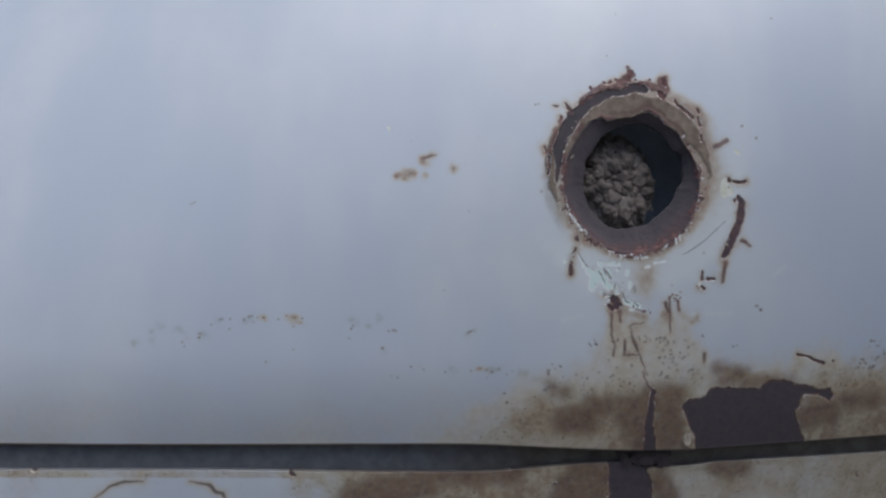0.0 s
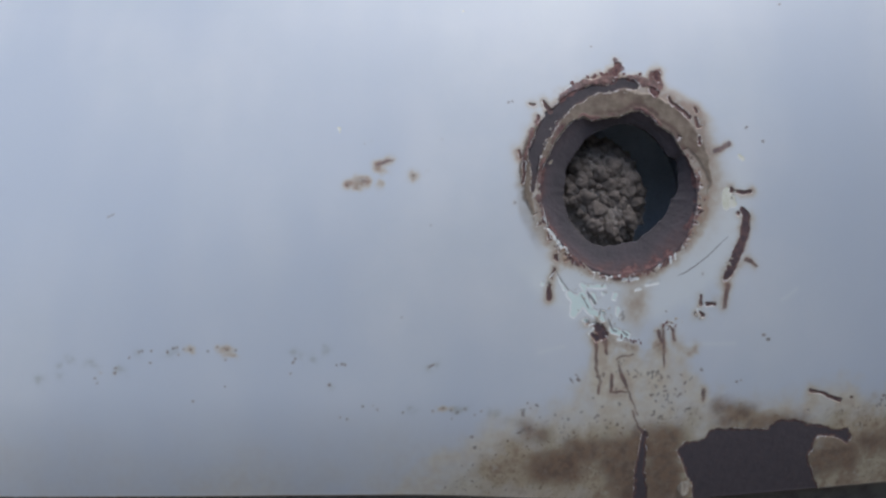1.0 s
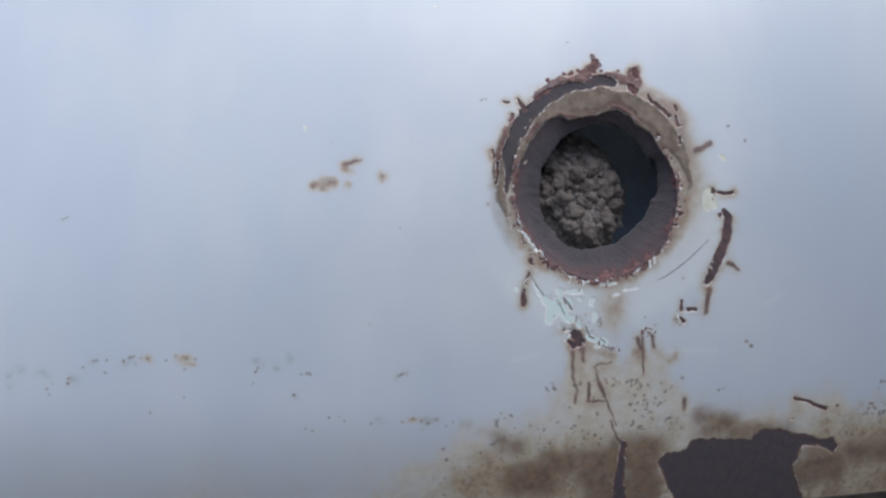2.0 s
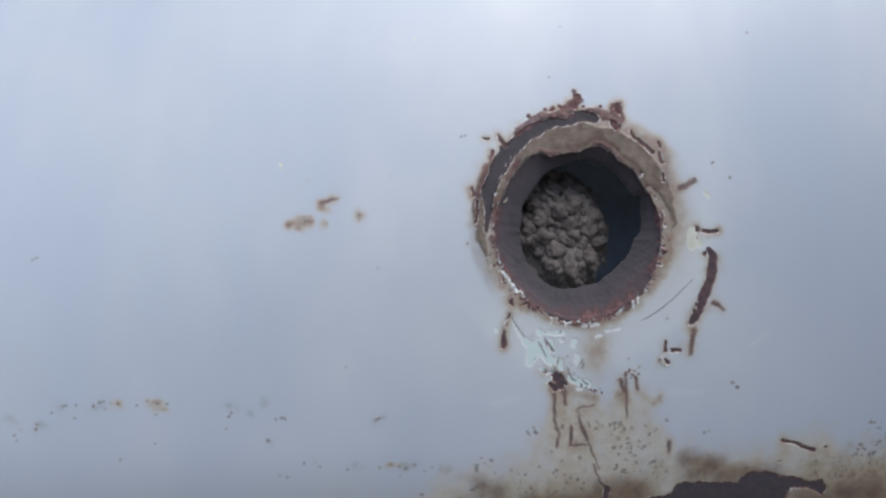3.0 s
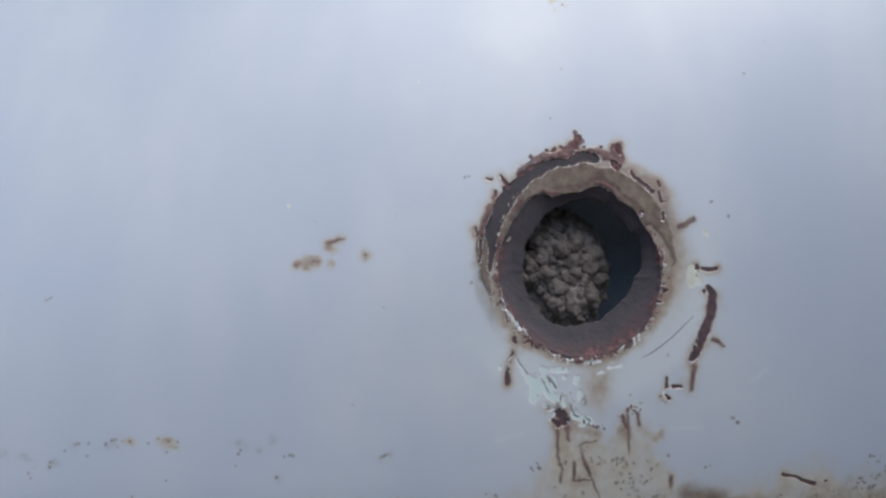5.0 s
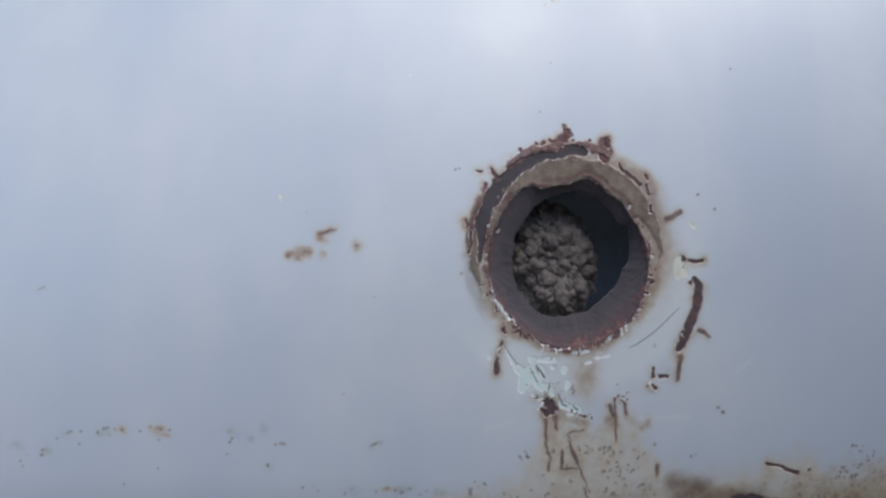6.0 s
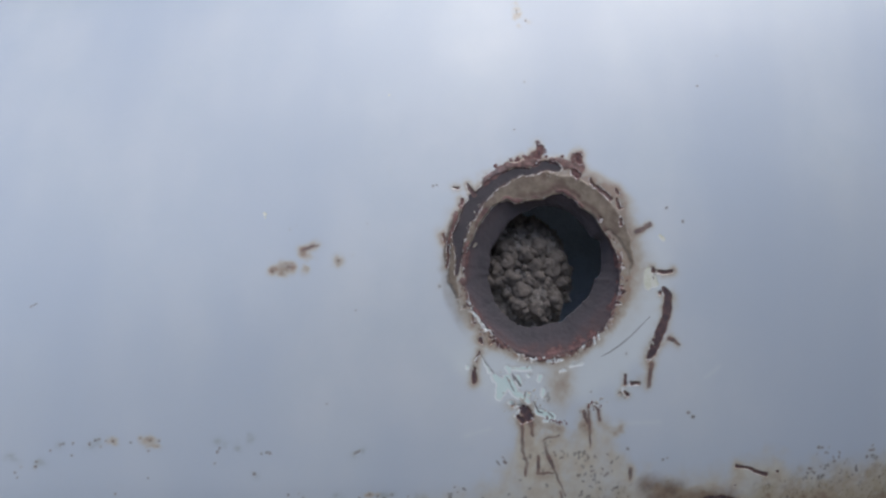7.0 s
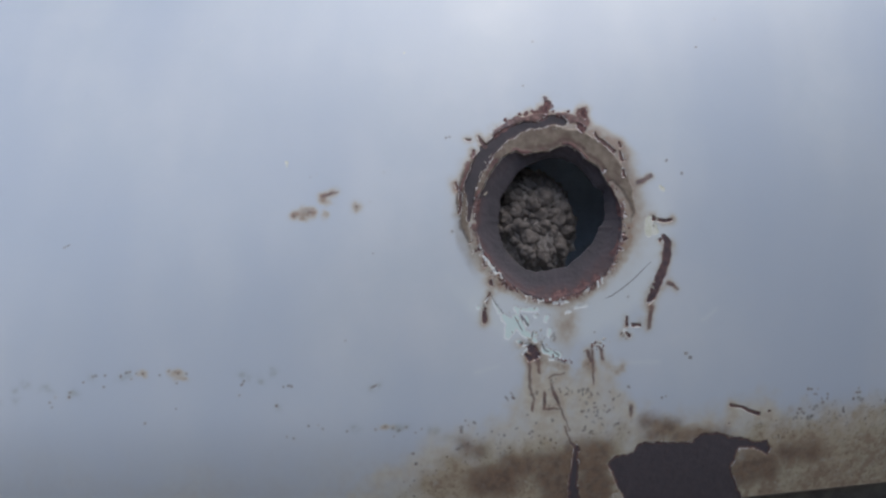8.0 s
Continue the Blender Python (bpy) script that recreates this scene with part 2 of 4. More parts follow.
def mouth_r(a):
    """The inner edge of the lip, mm by degrees: wide at the top, with broken corners on one side."""
    a = np.asarray(a, float) % 360
    base = np.interp(a, (0, 3, 19, 29, 35, 48, 60, 74, 86, 102, 121, 140, 172, 197, 229, 245, 259, 276, 296, 302, 318, 337, 353, 357, 360),
                     (29.2, 29.8, 32.2, 33.4, 31.0, 32.4, 33.2, 33.4, 33.2, 30.5, 28.2, 26.0, 24.4, 24.8, 26.6, 26.8, 26.2, 24.8, 25.0, 24.5, 24.5, 26.2, 26.4, 28.4, 29.2))
    u, v = 30 * np.cos(np.radians(a)), 30 * np.sin(np.radians(a))
    return base + 0.9 * cloud(u, v, 8) + 0.6 * cloud(u, v, 2.5, 2)


def smooth(v, low, high):
    t = np.clip((v - low) / (high - low), 0, 1)
    return t * t * (3 - 2 * t)


# strokes of wear: from x, z, half-width to x, z, half-width; BARE is an outline
RING_RUST = [
    (10, 52, 2, 4.1, 52.8, 2.75), (4.1, 52.8, 2.75, -5.6, 50.1, 2.47), (-5.6, 50.1, 2.47, -14.6, 48.2, 2.25),
    (-14.6, 48.2, 2.25, -23, 43.3, 3.5), (-23, 43.3, 3.5, -30.3, 36.6, 3.5), (-30.3, 36.6, 3.5, -35.6, 27.4, 3.85),
    (-35.6, 27.4, 3.85, -39.3, 17.5, 3.3), (-39.3, 17.5, 3.3, -39.3, 11.1, 2.25), (-39.3, 11.1, 2.25, -40.2, 3.5, 1),
    (-40.2, 3.5, 1, -40.5, -0.3, 0.75),
]
RED_BLOBS = [
    (1.4, 61, 2.25, -1.4, 56.6, 2.5), (20, 57.2, 2.48, 20.4, 53.4, 1.5), (20.4, 53.4, 1.5, 18.6, 48.5, 1.75),
    (7.6, 56, 1.5, 11.9, 55.2, 1.1), (-1.5, 55.8, 1.38, -5.4, 55.2, 1.93), (-5.4, 55.2, 1.93, -10.6, 53.3, 1.5),
    (-10.6, 53.3, 1.5, -15.8, 52, 1.5), (-15.8, 52, 1.5, -21, 49.2, 1.75), (-21, 49.2, 1.75, -24.4, 47.3, 1.75),
    (-24.4, 47.3, 1.75, -26.3, 44.4, 1), (13.9, 53.3, 1.25, 17.7, 52, 1.25), (0, 65.4, 0.55, 1, 63.8, 0.75),
    (-37.7, 36.6, 0.5, -37.7, 32.9, 0.75), (-40.6, 29.2, 0.75, -43, 20.9, 1), (-43, 20.9, 1, -44.3, 14.9, 0.75),
]
TOP_RUST = [
    (20.1, 57.7, 1.75, 20.2, 55.5, 1.25), (17.3, 49.6, 1.37, 18.8, 48.2, 1.5), (1.7, 62.1, 1.5, -0.1, 58.2, 1.65),
    (-34.7, 43.6, 0.2, -31.8, 38.8, 1), (-41.4, 42.2, 0.3, -38.9, 42, 0.33), (-37.4, 36.1, 0.38, -37.7, 33.4, 0.5),
    (-46.8, 18.8, 0.3, -46.1, 15.2, 0.3), (-44.3, 13.1, 0.38, -45.2, 3.5, 0.4), (25.2, 46.4, 0.38, 27, 42.6, 0.61),
    (28.6, 42.1, 0.65, 34.5, 36.6, 0.8), (37.3, 41.1, 0.45, 38.2, 39, 0.38),
]
TOP_TICKS = [
    (37.5, 35.8, 0.39, 38.6, 32.1, 0.61), (38.7, 26.9, 0.5, 38.8, 23.8, 0.55), (40.2, 32.2, 0.3, 40.2, 32.2, 0.3),
]
RIGHT_RUST = [
    (54.1, 2.4, 0.6, 53.5, 1.1, 0.55), (53.5, 0.9, 0.55, 58.2, 0.7, 0.75), (58.2, 0.7, 0.75, 63.1, 1.2, 0.55),
    (59, -7.4, 1.1, 61.1, -10.4, 1.75), (61.1, -10.4, 1.75, 60.5, -16.2, 2), (60.5, -16.2, 2, 59.4, -21.8, 1.75),
    (59.4, -21.8, 1.75, 56.2, -28.8, 2.2), (56.2, -28.8, 2.2, 52.3, -38.1, 1.65), (52.3, -38.1, 1.65, 50.5, -40.8, 0.69),
    (56.9, -9.7, 0.83, 56.9, -9.7, 0.83),
]
RIGHT_MARKS = [
    (39.1, -47.8, 0.33, 39.4, -52.3, 0.61), (38.4, -55.7, 0.33, 40.3, -57.7, 0.65), (36.6, -56.7, 0.41, 36.6, -56.7, 0.41),
    (42.8, -52, 0.83, 45.9, -51.8, 0.66), (-30, -31.1, 1, -29, -32.6, 0.5), (-30.5, -37, 0.3, -32, -40.7, 0.4),
    (-32.8, -44.1, 0.62, -33.3, -49.8, 1.25),
]
SOFT_BROWN = [
    (46.4, 19.5, 1, 53.3, 23.4, 0.6), (61.2, -30.8, 1, 65.4, -34.3, 0.55), (52.6, -43.1, 1.1, 51.6, -48.8, 0.69),
    (51.6, -48.8, 0.69, 50.9, -53.3, 0.41),
]
CREAM = [
    (51.4, 0.9, 1.65, 50.3, -3.2, 1), (50.3, -3.2, 1, 51.5, -6.2, 1.38), (52.9, -2.4, 2.2, 54.4, -4.9, 1.65),
    (58, 18.3, 0.38, 59.5, 16.8, 0.62),
]
CREAM_HOLES = [
    (50.1, -1.9, 0.25, 50.8, -4.7, 0.45), (50.8, -4.7, 0.45, 52, -6.7, 0.33), (53.6, 2.4, 0.75, 53.6, 2.4, 0.75),
    (52.9, -2.7, 0.28, 52.9, -2.7, 0.28),
]
FRESH = [
    (-23.3, -48.1, 1, -19.3, -51.5, 2.5), (-19.3, -51.5, 2.5, -21.3, -56.9, 1.5), (-17.6, -49.1, 1.75, -13.3, -55.5, 1.5),
    (-13.3, -55.5, 1.5, -7.8, -59.4, 0.75), (-17.3, -43.7, 0.75, -16.3, -46.1, 0.75), (-16.1, -44.2, 0.4, -6.8, -44.2, 0.55),
    (-12.3, -47.9, 0.62, -11.3, -51.8, 1), (-1.7, -48.1, 0.75, -2.2, -49.9, 0.5), (-0.5, -54.5, 0.5, -0.2, -57.3, 0.38),
    (-9, -55.5, 0.25, -7.3, -56.7, 0.62), (-16, -60.1, 0.75, -16, -60.1, 0.75), (-7.5, -47.6, 0.38, -7.5, -47.6, 0.38),
    (-3.2, -64.4, 1.25, 3.9, -66.9, 1.5),
]
FRESH_MORE = [
    (-0.1, -69.1, 0.75, 5, -68.2, 0.62), (-35.8, -43.2, 1, -35.8, -43.2, 1), (-32.3, -40.5, 0.5, -31, -39, 0.38),
    (-28, -40.7, 0.62, -25.3, -46.1, 1), (-23.8, -49.8, 0.75, -23.8, -49.8, 0.75), (-12, -63.6, 0.5, -13.8, -66.3, 0.5),
    (-14.3, -62.3, 0.38, -11.3, -61.4, 0.5), (-6.2, -67.3, 0.38, -6.2, -67.3, 0.38), (52.1, -41.3, 0.25, 49.7, -40.6, 0.44),
]
FRESH_RIM = [
    (-35.2, -2.1, 0.75, -35, -6.6, 0.62), (-35, -6.6, 0.62, -34.3, -12.8, 0.67), (-34.3, -12.8, 0.67, -31.7, -19, 1.25),
    (-31.7, -19, 1.25, -27.7, -24.5, 1), (-27.7, -24.5, 1, -24.2, -28.4, 0.38), (8.1, -45.7, 0.62, 10.4, -45.5, 0.4),
    (11.9, -44, 0.25, 15, -43, 0.4), (15, -43, 0.4, 18, -42.5, 0.39), (1.8, -41, 0.35, 8.9, -40.5, 0.4),
    (38.4, -54.2, 0.83, 37.7, -55.2, 0.5), (23.5, -61.1, 0.28, 25.9, -62.4, 0.35),
]
SCRATCH = [
    (-31, -35.3, 0.23, -27.5, -41.7, 0.23), (-27.5, -41.7, 0.23, -23.6, -46.6, 0.23), (-17.8, -48.3, 0.3, -14.1, -55, 0.25),
    (-15.1, -46.9, 0.3, -14.1, -49.8, 0.3), (-14.1, -47.9, 0.3, -11.3, -52.3, 0.6), (-8.8, -55.2, 0.3, -9.3, -57.7, 0.35),
    (-5.2, -59.2, 0.25, -2.7, -64.6, 0.4), (-2.7, -64.6, 0.4, -0.9, -65.1, 0.4), (1.6, -64.9, 0.3, 4.2, -66.9, 0.45),
    (-44.5, -0.3, 0.23, -43, -7.1, 0.23), (-43, -7.1, 0.23, -40.8, -11.9, 0.17),
]
ARC = [
    (27.3, -39.3, 0.12, 31.9, -37.3, 0.23), (31.9, -37.3, 0.23, 37, -33.8, 0.28), (37, -33.8, 0.28, 42.2, -29.8, 0.23),
    (42.2, -29.8, 0.23, 47.4, -24.8, 0.23), (47.4, -24.8, 0.23, 52.1, -20.3, 0.15),
]
DRIP_RUST = [
    (-11.8, -62.1, 0.5, -9.2, -63.8, 2.26), (-9.2, -63.8, 2.26, -7.7, -66.3, 2.25), (-12.5, -66.3, 0.5, -10.2, -68.3, 1.5),
    (-15.5, -61.3, 0.75, -15.5, -61.3, 0.75),
]
DRIPS = [
    (-10.5, -69.5, 1.05, -10.3, -83.1, 0.75), (-10.3, -83.1, 0.65, -8.2, -88.6, 0.8), (-8.2, -88.6, 0.8, -8.9, -93.5, 0.65),
    (-6.7, -67.8, 1, -5.6, -75.7, 0.6), (-2.9, -85.2, 0.6, -2.5, -92.9, 1), (-1.3, -93.4, 0.72, 4.4, -93.3, 0.35),
    (0.3, -80.7, 0.3, 2.4, -86.5, 1.1), (2.4, -86.5, 1.1, 5.7, -93.3, 0.45), (5.7, -93.3, 0.45, 10.6, -104, 0.33),
    (-0.2, -78.5, 0.45, 2, -76.8, 0.4), (2, -76.8, 0.4, 7.1, -76.1, 0.25),
]
DRIPS_RIGHT = [
    (19, -64.6, 0.75, 21.1, -70.1, 0.75), (21, -62.6, 0.4, 21.9, -70.6, 0.75), (21.9, -71.1, 0.65, 22.6, -81.3, 0.44),
    (23.8, -61.4, 0.4, 26.4, -64.6, 0.5), (26.4, -64.1, 0.7, 27, -68.9, 0.7), (42.4, -94.3, 0.61, 42.1, -97.9, 0.35),
    (10.9, -109.6, 0.44, 14.9, -113.4, 1),
]
SMEARS = [
    (-3.4, -86.9, 1.5, 3.8, -88.8, 2), (-2.5, -92.7, 1.25, 4.4, -92.8, 1), (18.3, -71.5, 1.5, 21.9, -73.6, 1.1),
    (-7.4, -72, 1.5, -7.2, -85.6, 1.25), (20.2, -89.1, 1.38, 20.2, -89.1, 1.38), (32.3, -74.2, 1, 37, -73.2, 0.75),
    (-3.6, -70.8, 1, 6.5, -72.9, 1.1),
]
CRACK = [
    (3.5, -91.3, 0.33, 7.8, -102.2, 0.5), (7.8, -102.2, 0.5, 10.9, -109.6, 0.44), (14.9, -113.4, 0.82, 14, -123.5, 1.66),
    (14, -123.5, 1.66, 13.6, -133, 2.2), (13.6, -133, 2.2, 15.9, -147.7, 2.76),
]
LOW_MARKS = [
    (97.2, -92.7, 0.66, 102.3, -93.8, 0.48), (102.3, -93.8, 0.48, 107.6, -96, 0.54), (107.6, -96, 0.54, 113.1, -97.7, 0.9),
    (119.2, -96.7, 0.66, 119.2, -96.7, 0.66), (96.4, -102.8, 0.36, 96.4, -102.8, 0.36),
]
LOW_SOFT = [
    (98.5, -93.8, 0.9, 99, -98.1, 0.9), (112, -98.3, 1.2, 119.1, -97.8, 0.9), (115.7, -98.8, 0.9, 123.2, -101.1, 0.6),
    (57.5, -103.2, 2.75, 61.9, -105.4, 2.2), (61.9, -105.4, 2.2, 70.5, -106, 1.65), (70.5, -106, 1.65, 84.6, -103.4, 2.21),
    (42.7, -92.5, 0.6, 42.4, -96.1, 0.44),
]
BARE = [
    (31.5, -121.7), (35.8, -116.9), (44.3, -115.9), (46.2, -111.9), (54.5, -110.9), (64, -111.9), (75.4, -111.2), (82.2, -107.8),
    (91.5, -107.6), (103.1, -110.5), (111.7, -112.4), (119.5, -111.9), (122.4, -116.5), (120.8, -119.6), (113, -116.3), (103.9, -115.9),
    (102.3, -121.2), (100.8, -126.8), (104.5, -134.6), (110.7, -143), (111.6, -158.1), (45.1, -155.1), (41.7, -140.7), (37.8, -132.8),
    (34.7, -126.6),
]
LEFT_DOTS = [
    (-238.5, -87.9, 0.5, -238.5, -87.9, 0.5), (-237.4, -89.8, 0.5, -237.4, -89.8, 0.5), (-236.1, -85.4, 0.45, -236.1, -85.4, 0.45),
    (-229.6, -83.4, 0.68, -229.6, -83.4, 0.68), (-229.8, -85.4, 0.6, -229.8, -85.4, 0.6), (-223.7, -78.5, 0.58, -223.7, -78.5, 0.58),
    (-219.5, -75.8, 0.65, -219.5, -75.8, 0.65), (-218.2, -75.5, 0.54, -218.2, -75.5, 0.54), (-213.8, -75.5, 0.45, -213.8, -75.5, 0.45),
    (-214.1, -80.7, 0.5, -214.1, -80.7, 0.5), (-206.7, -76, 0.68, -206.7, -76, 0.68), (-204.1, -74.2, 0.65, -204.1, -74.2, 0.65),
    (-202.4, -73.7, 0.55, -202.4, -73.7, 0.55), (-199.2, -74.7, 0.5, -199.2, -74.7, 0.5), (-196, -74.9, 0.75, -196, -74.9, 0.75),
]
LEFT_DOTS_B = [
    (-188.2, -75.3, 0.5, -188.2, -75.3, 0.5), (-184.1, -73.4, 0.5, -184.1, -73.4, 0.5), (-181.1, -73.6, 0.6, -181.1, -73.6, 0.6),
    (-179.6, -74.6, 0.75, -179.6, -74.6, 0.75), (-175.9, -74.8, 0.59, -175.9, -74.8, 0.59), (-180.2, -79.2, 0.49, -180.2, -79.2, 0.49),
    (-176.4, -77.2, 0.4, -176.4, -77.2, 0.4), (-201.3, -77.1, 0.4, -201.3, -77.1, 0.4), (-194.7, -97.7, 0.5, -194.7, -97.7, 0.5),
    (-180.2, -91.2, 0.4, -180.2, -91.2, 0.4), (-149.1, -78.6, 0.45, -149.1, -78.6, 0.45), (-149.9, -80.3, 0.55, -149.9, -80.3, 0.55),
    (-151, -85.2, 0.45, -151, -85.2, 0.45), (-133.3, -90.3, 0.65, -133.3, -90.3, 0.65), (-130.2, -81.2, 0.5, -130.2, -81.2, 0.5),
]
MID_DOTS = [
    (-127.9, -80.7, 0.63, -127.9, -80.7, 0.63), (-126.5, -81.2, 0.6, -126.5, -81.2, 0.6), (-128.4, -105.2, 0.41, -128.4, -105.2, 0.41),
    (-125, -105.7, 0.55, -125, -105.7, 0.55), (-118.4, -100, 0.6, -118.4, -100, 0.6), (-113.7, -99.5, 0.45, -113.7, -99.5, 0.45),
    (-111.7, -101.5, 0.6, -111.7, -101.5, 0.6), (-99.9, -102.8, 0.6, -99.9, -102.8, 0.6), (-86.2, -102.1, 0.6, -86.2, -102.1, 0.6),
    (-81.4, -100.8, 0.5, -81.4, -100.8, 0.5), (-77.9, -101.8, 0.6, -77.9, -101.8, 0.6), (-75.1, -102.6, 0.7, -75.1, -102.6, 0.7),
    (-71.6, -101.3, 0.71, -71.6, -101.3, 0.71), (-67, -103.9, 0.55, -67, -103.9, 0.55), (-63.7, -102.4, 0.5, -63.7, -102.4, 0.5),
]
EDGE_DOTS = [
    (-77.3, -105.6, 0.4, -77.3, -105.6, 0.4), (-29.1, -104.1, 0.55, -29.1, -104.1, 0.55), (-25.4, -105.9, 0.5, -25.4, -105.9, 0.5),
    (-22.8, -105.9, 0.66, -22.8, -105.9, 0.66), (-16.6, -102.6, 0.55, -16.6, -102.6, 0.55), (-6.7, -100.3, 0.5, -6.7, -100.3, 0.5),
    (-5.1, -106.6, 0.44, -5.1, -106.6, 0.44), (-4.1, -110, 0.66, -4.1, -110, 0.66), (0.9, -108.7, 0.61, 0.9, -108.7, 0.61),
    (-11.3, -96.2, 0.45, -11.3, -96.2, 0.45), (-68, -114.1, 0.75, -68, -114.1, 0.75), (-66.4, -119.2, 0.75, -66.4, -119.2, 0.75),
    (-72.1, -128, 0.4, -72.1, -128, 0.4), (-8.5, -113.9, 0.66, -8.5, -113.9, 0.66),
]
PALE_SPOTS = [
    (-250.8, -79.7, 1.35, -250.8, -79.7, 1.35), (-254.3, -82.6, 1.13, -254.3, -82.6, 1.13), (-254.9, -86.3, 1, -254.9, -86.3, 1),
    (-241.5, -81.3, 1.25, -241.5, -81.3, 1.25), (-239.4, -82.5, 0.68, -239.4, -82.5, 0.68), (-227.2, -83.7, 1, -227.2, -83.7, 1),
    (-263, -88.8, 1.35, -263, -88.8, 1.35), (-149.7, -75.8, 1, -149.7, -75.8, 1), (-146.9, -77.6, 0.91, -146.9, -77.6, 0.91),
    (-141.5, -78.8, 1, -141.5, -78.8, 1), (-135.7, -74.5, 1.5, -135.7, -74.5, 1.5), (-132.5, -89.8, 0.75, -132.5, -89.8, 0.75),
    (-87.9, -82.2, 1, -87.9, -82.2, 1), (-85.7, -80.5, 1, -85.7, -80.5, 1), (-95.2, -101.8, 1.25, -95.2, -101.8, 1.25),
]
DOT_STAIN = [
    (-184.3, -73.8, 0.75, -180.1, -75.3, 1.75), (-180.1, -75.3, 1.75, -176.6, -76, 1.13), (-206, -76.4, 1, -202.2, -74.2, 0.75),
    (-229.1, -83.9, 1.13, -226.7, -83.9, 0.75), (-197.7, -74.9, 0.75, -195.3, -74.9, 0.75), (-85.2, -100.8, 0.75, -78.4, -101.1, 0.75),
    (-78.4, -101.1, 0.75, -71.3, -101.6, 0.5), (-59.1, -103.4, 1.65, -56, -102.9, 1.25), (-52.1, -107.3, 0.55, -44.3, -107.6, 0.5),
    (-40.4, -108.6, 0.5, -35.7, -109.2, 0.75), (-219.7, -75.8, 1, -219.7, -75.8, 1),
]
SPOT_STAIN = [
    (-126.1, 2.3, 1, -122.6, 3.9, 1.5), (-122.6, 3.9, 1.5, -118.6, 3.9, 1.37), (-113.1, 9.8, 1.5, -110, 8.2, 1.25),
    (-108.1, 14, 0.5, -113.1, 11.4, 1), (-123.1, 1.3, 1.25, -123.1, 1.3, 1.25), (-96.2, 6.7, 1, -96.2, 6.7, 1),
    (-111.7, 2.7, 1, -111.7, 2.7, 1),
]
SPOTS = [
    (-112.9, 11.9, 0.65, -109.3, 13, 0.75), (-109.3, 13, 0.75, -105.5, 14.6, 0.2), (-120.1, 3.7, 0.75, -118, 3.7, 0.5),
    (-127.2, 2, 0.55, -127.2, 2, 0.55), (-96, 7, 0.5, -96, 7, 0.5),
]
LOW_BROWN = [
    (11.6, -115.1, 3.62, 28.3, -114.0, 4.52), (12.0, -123.1, 2.80, 30.3, -122.8, 2.28), (53.9, -106.6, 3.74, 64.1, -104.7, 3.48),
    (68.0, -108.9, 2.63, 94.4, -107.5, 1.80), (107.9, -128.0, 7.47, 118.5, -126.2, 7.56), (108.7, -119.7, 3.09, 115.1, -120.9, 2.49),
    (-34.3, -129.4, 5.96, -23.5, -128.2, 7.09), (-21.1, -121.5, 3.81, 9.1, -120.5, 5.58), (1.1, -125.9, 7.78, 4.3, -132.8, 6.16),
    (15.9, -117.9, 4.48, 28.6, -118.1, 3.40), (21.3, -134.6, 7.41, 21.3, -134.6, 7.41), (22.8, -136.0, 5.14, 22.8, -136.0, 5.14),
    (-43.0, -110.6, 2.13, -34.9, -114.7, 2.15), (129.7, -119.3, 3.5, 148.8, -119.7, 3.5),
    (110.0, -127.0, 8.0, 122.0, -128.0, 6.0), (24.0, -120.0, 5.0, 26.0, -138.0, 8.0), (11.5, -116.0, 3.5, 11.0, -146.0, 6.5), (52.0, -102.0, 3.0, 66.0, -103.5, 2.5),
]
SCUFF = [
    (-36.6, -75.0, 0.37, -25.8, -72.2, 0.25), (34.2, -70.9, 0.52, 56.6, -70.5, 0.39), (79.5, -49.5, 0.27, 86.0, -44.5, 0.27),
]
DOTS = [
    (-10.9, 72.0, 0.64, -10.9, 72.0, 0.64), (61.8, 31.9, 1.16, 61.8, 31.9, 1.16), (69.5, 25.3, 1.30, 69.5, 25.3, 1.30),
    (-48.9, -5.7, 1.11, -48.9, -5.7, 1.11), (-51.3, 43.3, 0.88, -51.3, 43.3, 0.88), (-49.5, 43.6, 0.76, -49.5, 43.6, 0.76),
    (-119.3, 22.0, 0.62, -119.3, 22.0, 0.62), (-116.1, 23.8, 0.37, -116.1, 23.8, 0.37), (-89.5, 9.1, 0.49, -89.5, 9.1, 0.49),
    (-82.7, 24.4, 0.50, -82.7, 24.4, 0.50), (40.3, -38.1, 0.64, 40.3, -38.1, 0.64), (22.5, -55.7, 0.64, 22.5, -55.7, 0.64),
    (42.7, 18.5, 0.64, 42.7, 18.5, 0.64),
]
TINY_DOTS = [
    (-88, -16.9, 0.38, -87.7, -16.9, 0.38), (-101, -59.4, 0.38, -100.7, -59.4, 0.38), (-4.4, 98.4, 0.40, -4.1, 98.4, 0.40), (82.2, 95.2, 0.40, 82.5, 95.2, 0.40),
    (58.6, -88.7, 0.45, 58.9, -88.7, 0.45), (60.7, -88, 0.45, 61, -88, 0.45), (70.9, -66.4, 0.75, 71.2, -66.4, 0.75), (73.4, -68.4, 0.62, 73.7, -68.4, 0.62),
]
PALE_DOTS = [
    (-176.2, 112.7, 0.57, -176.2, 112.7, 0.57), (-131.7, 29.9, 0.88, -131.7, 29.9, 0.88), (-131.1, 28.1, 0.50, -131.1, 28.1, 0.50),
    (-181.4, 103.7, 0.42, -181.4, 103.7, 0.42), (-72.8, 92.1, 0.53, -72.8, 92.1, 0.53),
]
HIGH_STAIN = [
    (-6.1, 143.7, 2.35, -5.4, 132.9, 1.45), (-0.9, 134.2, 0.87, -0.9, 134.2, 0.87),
]
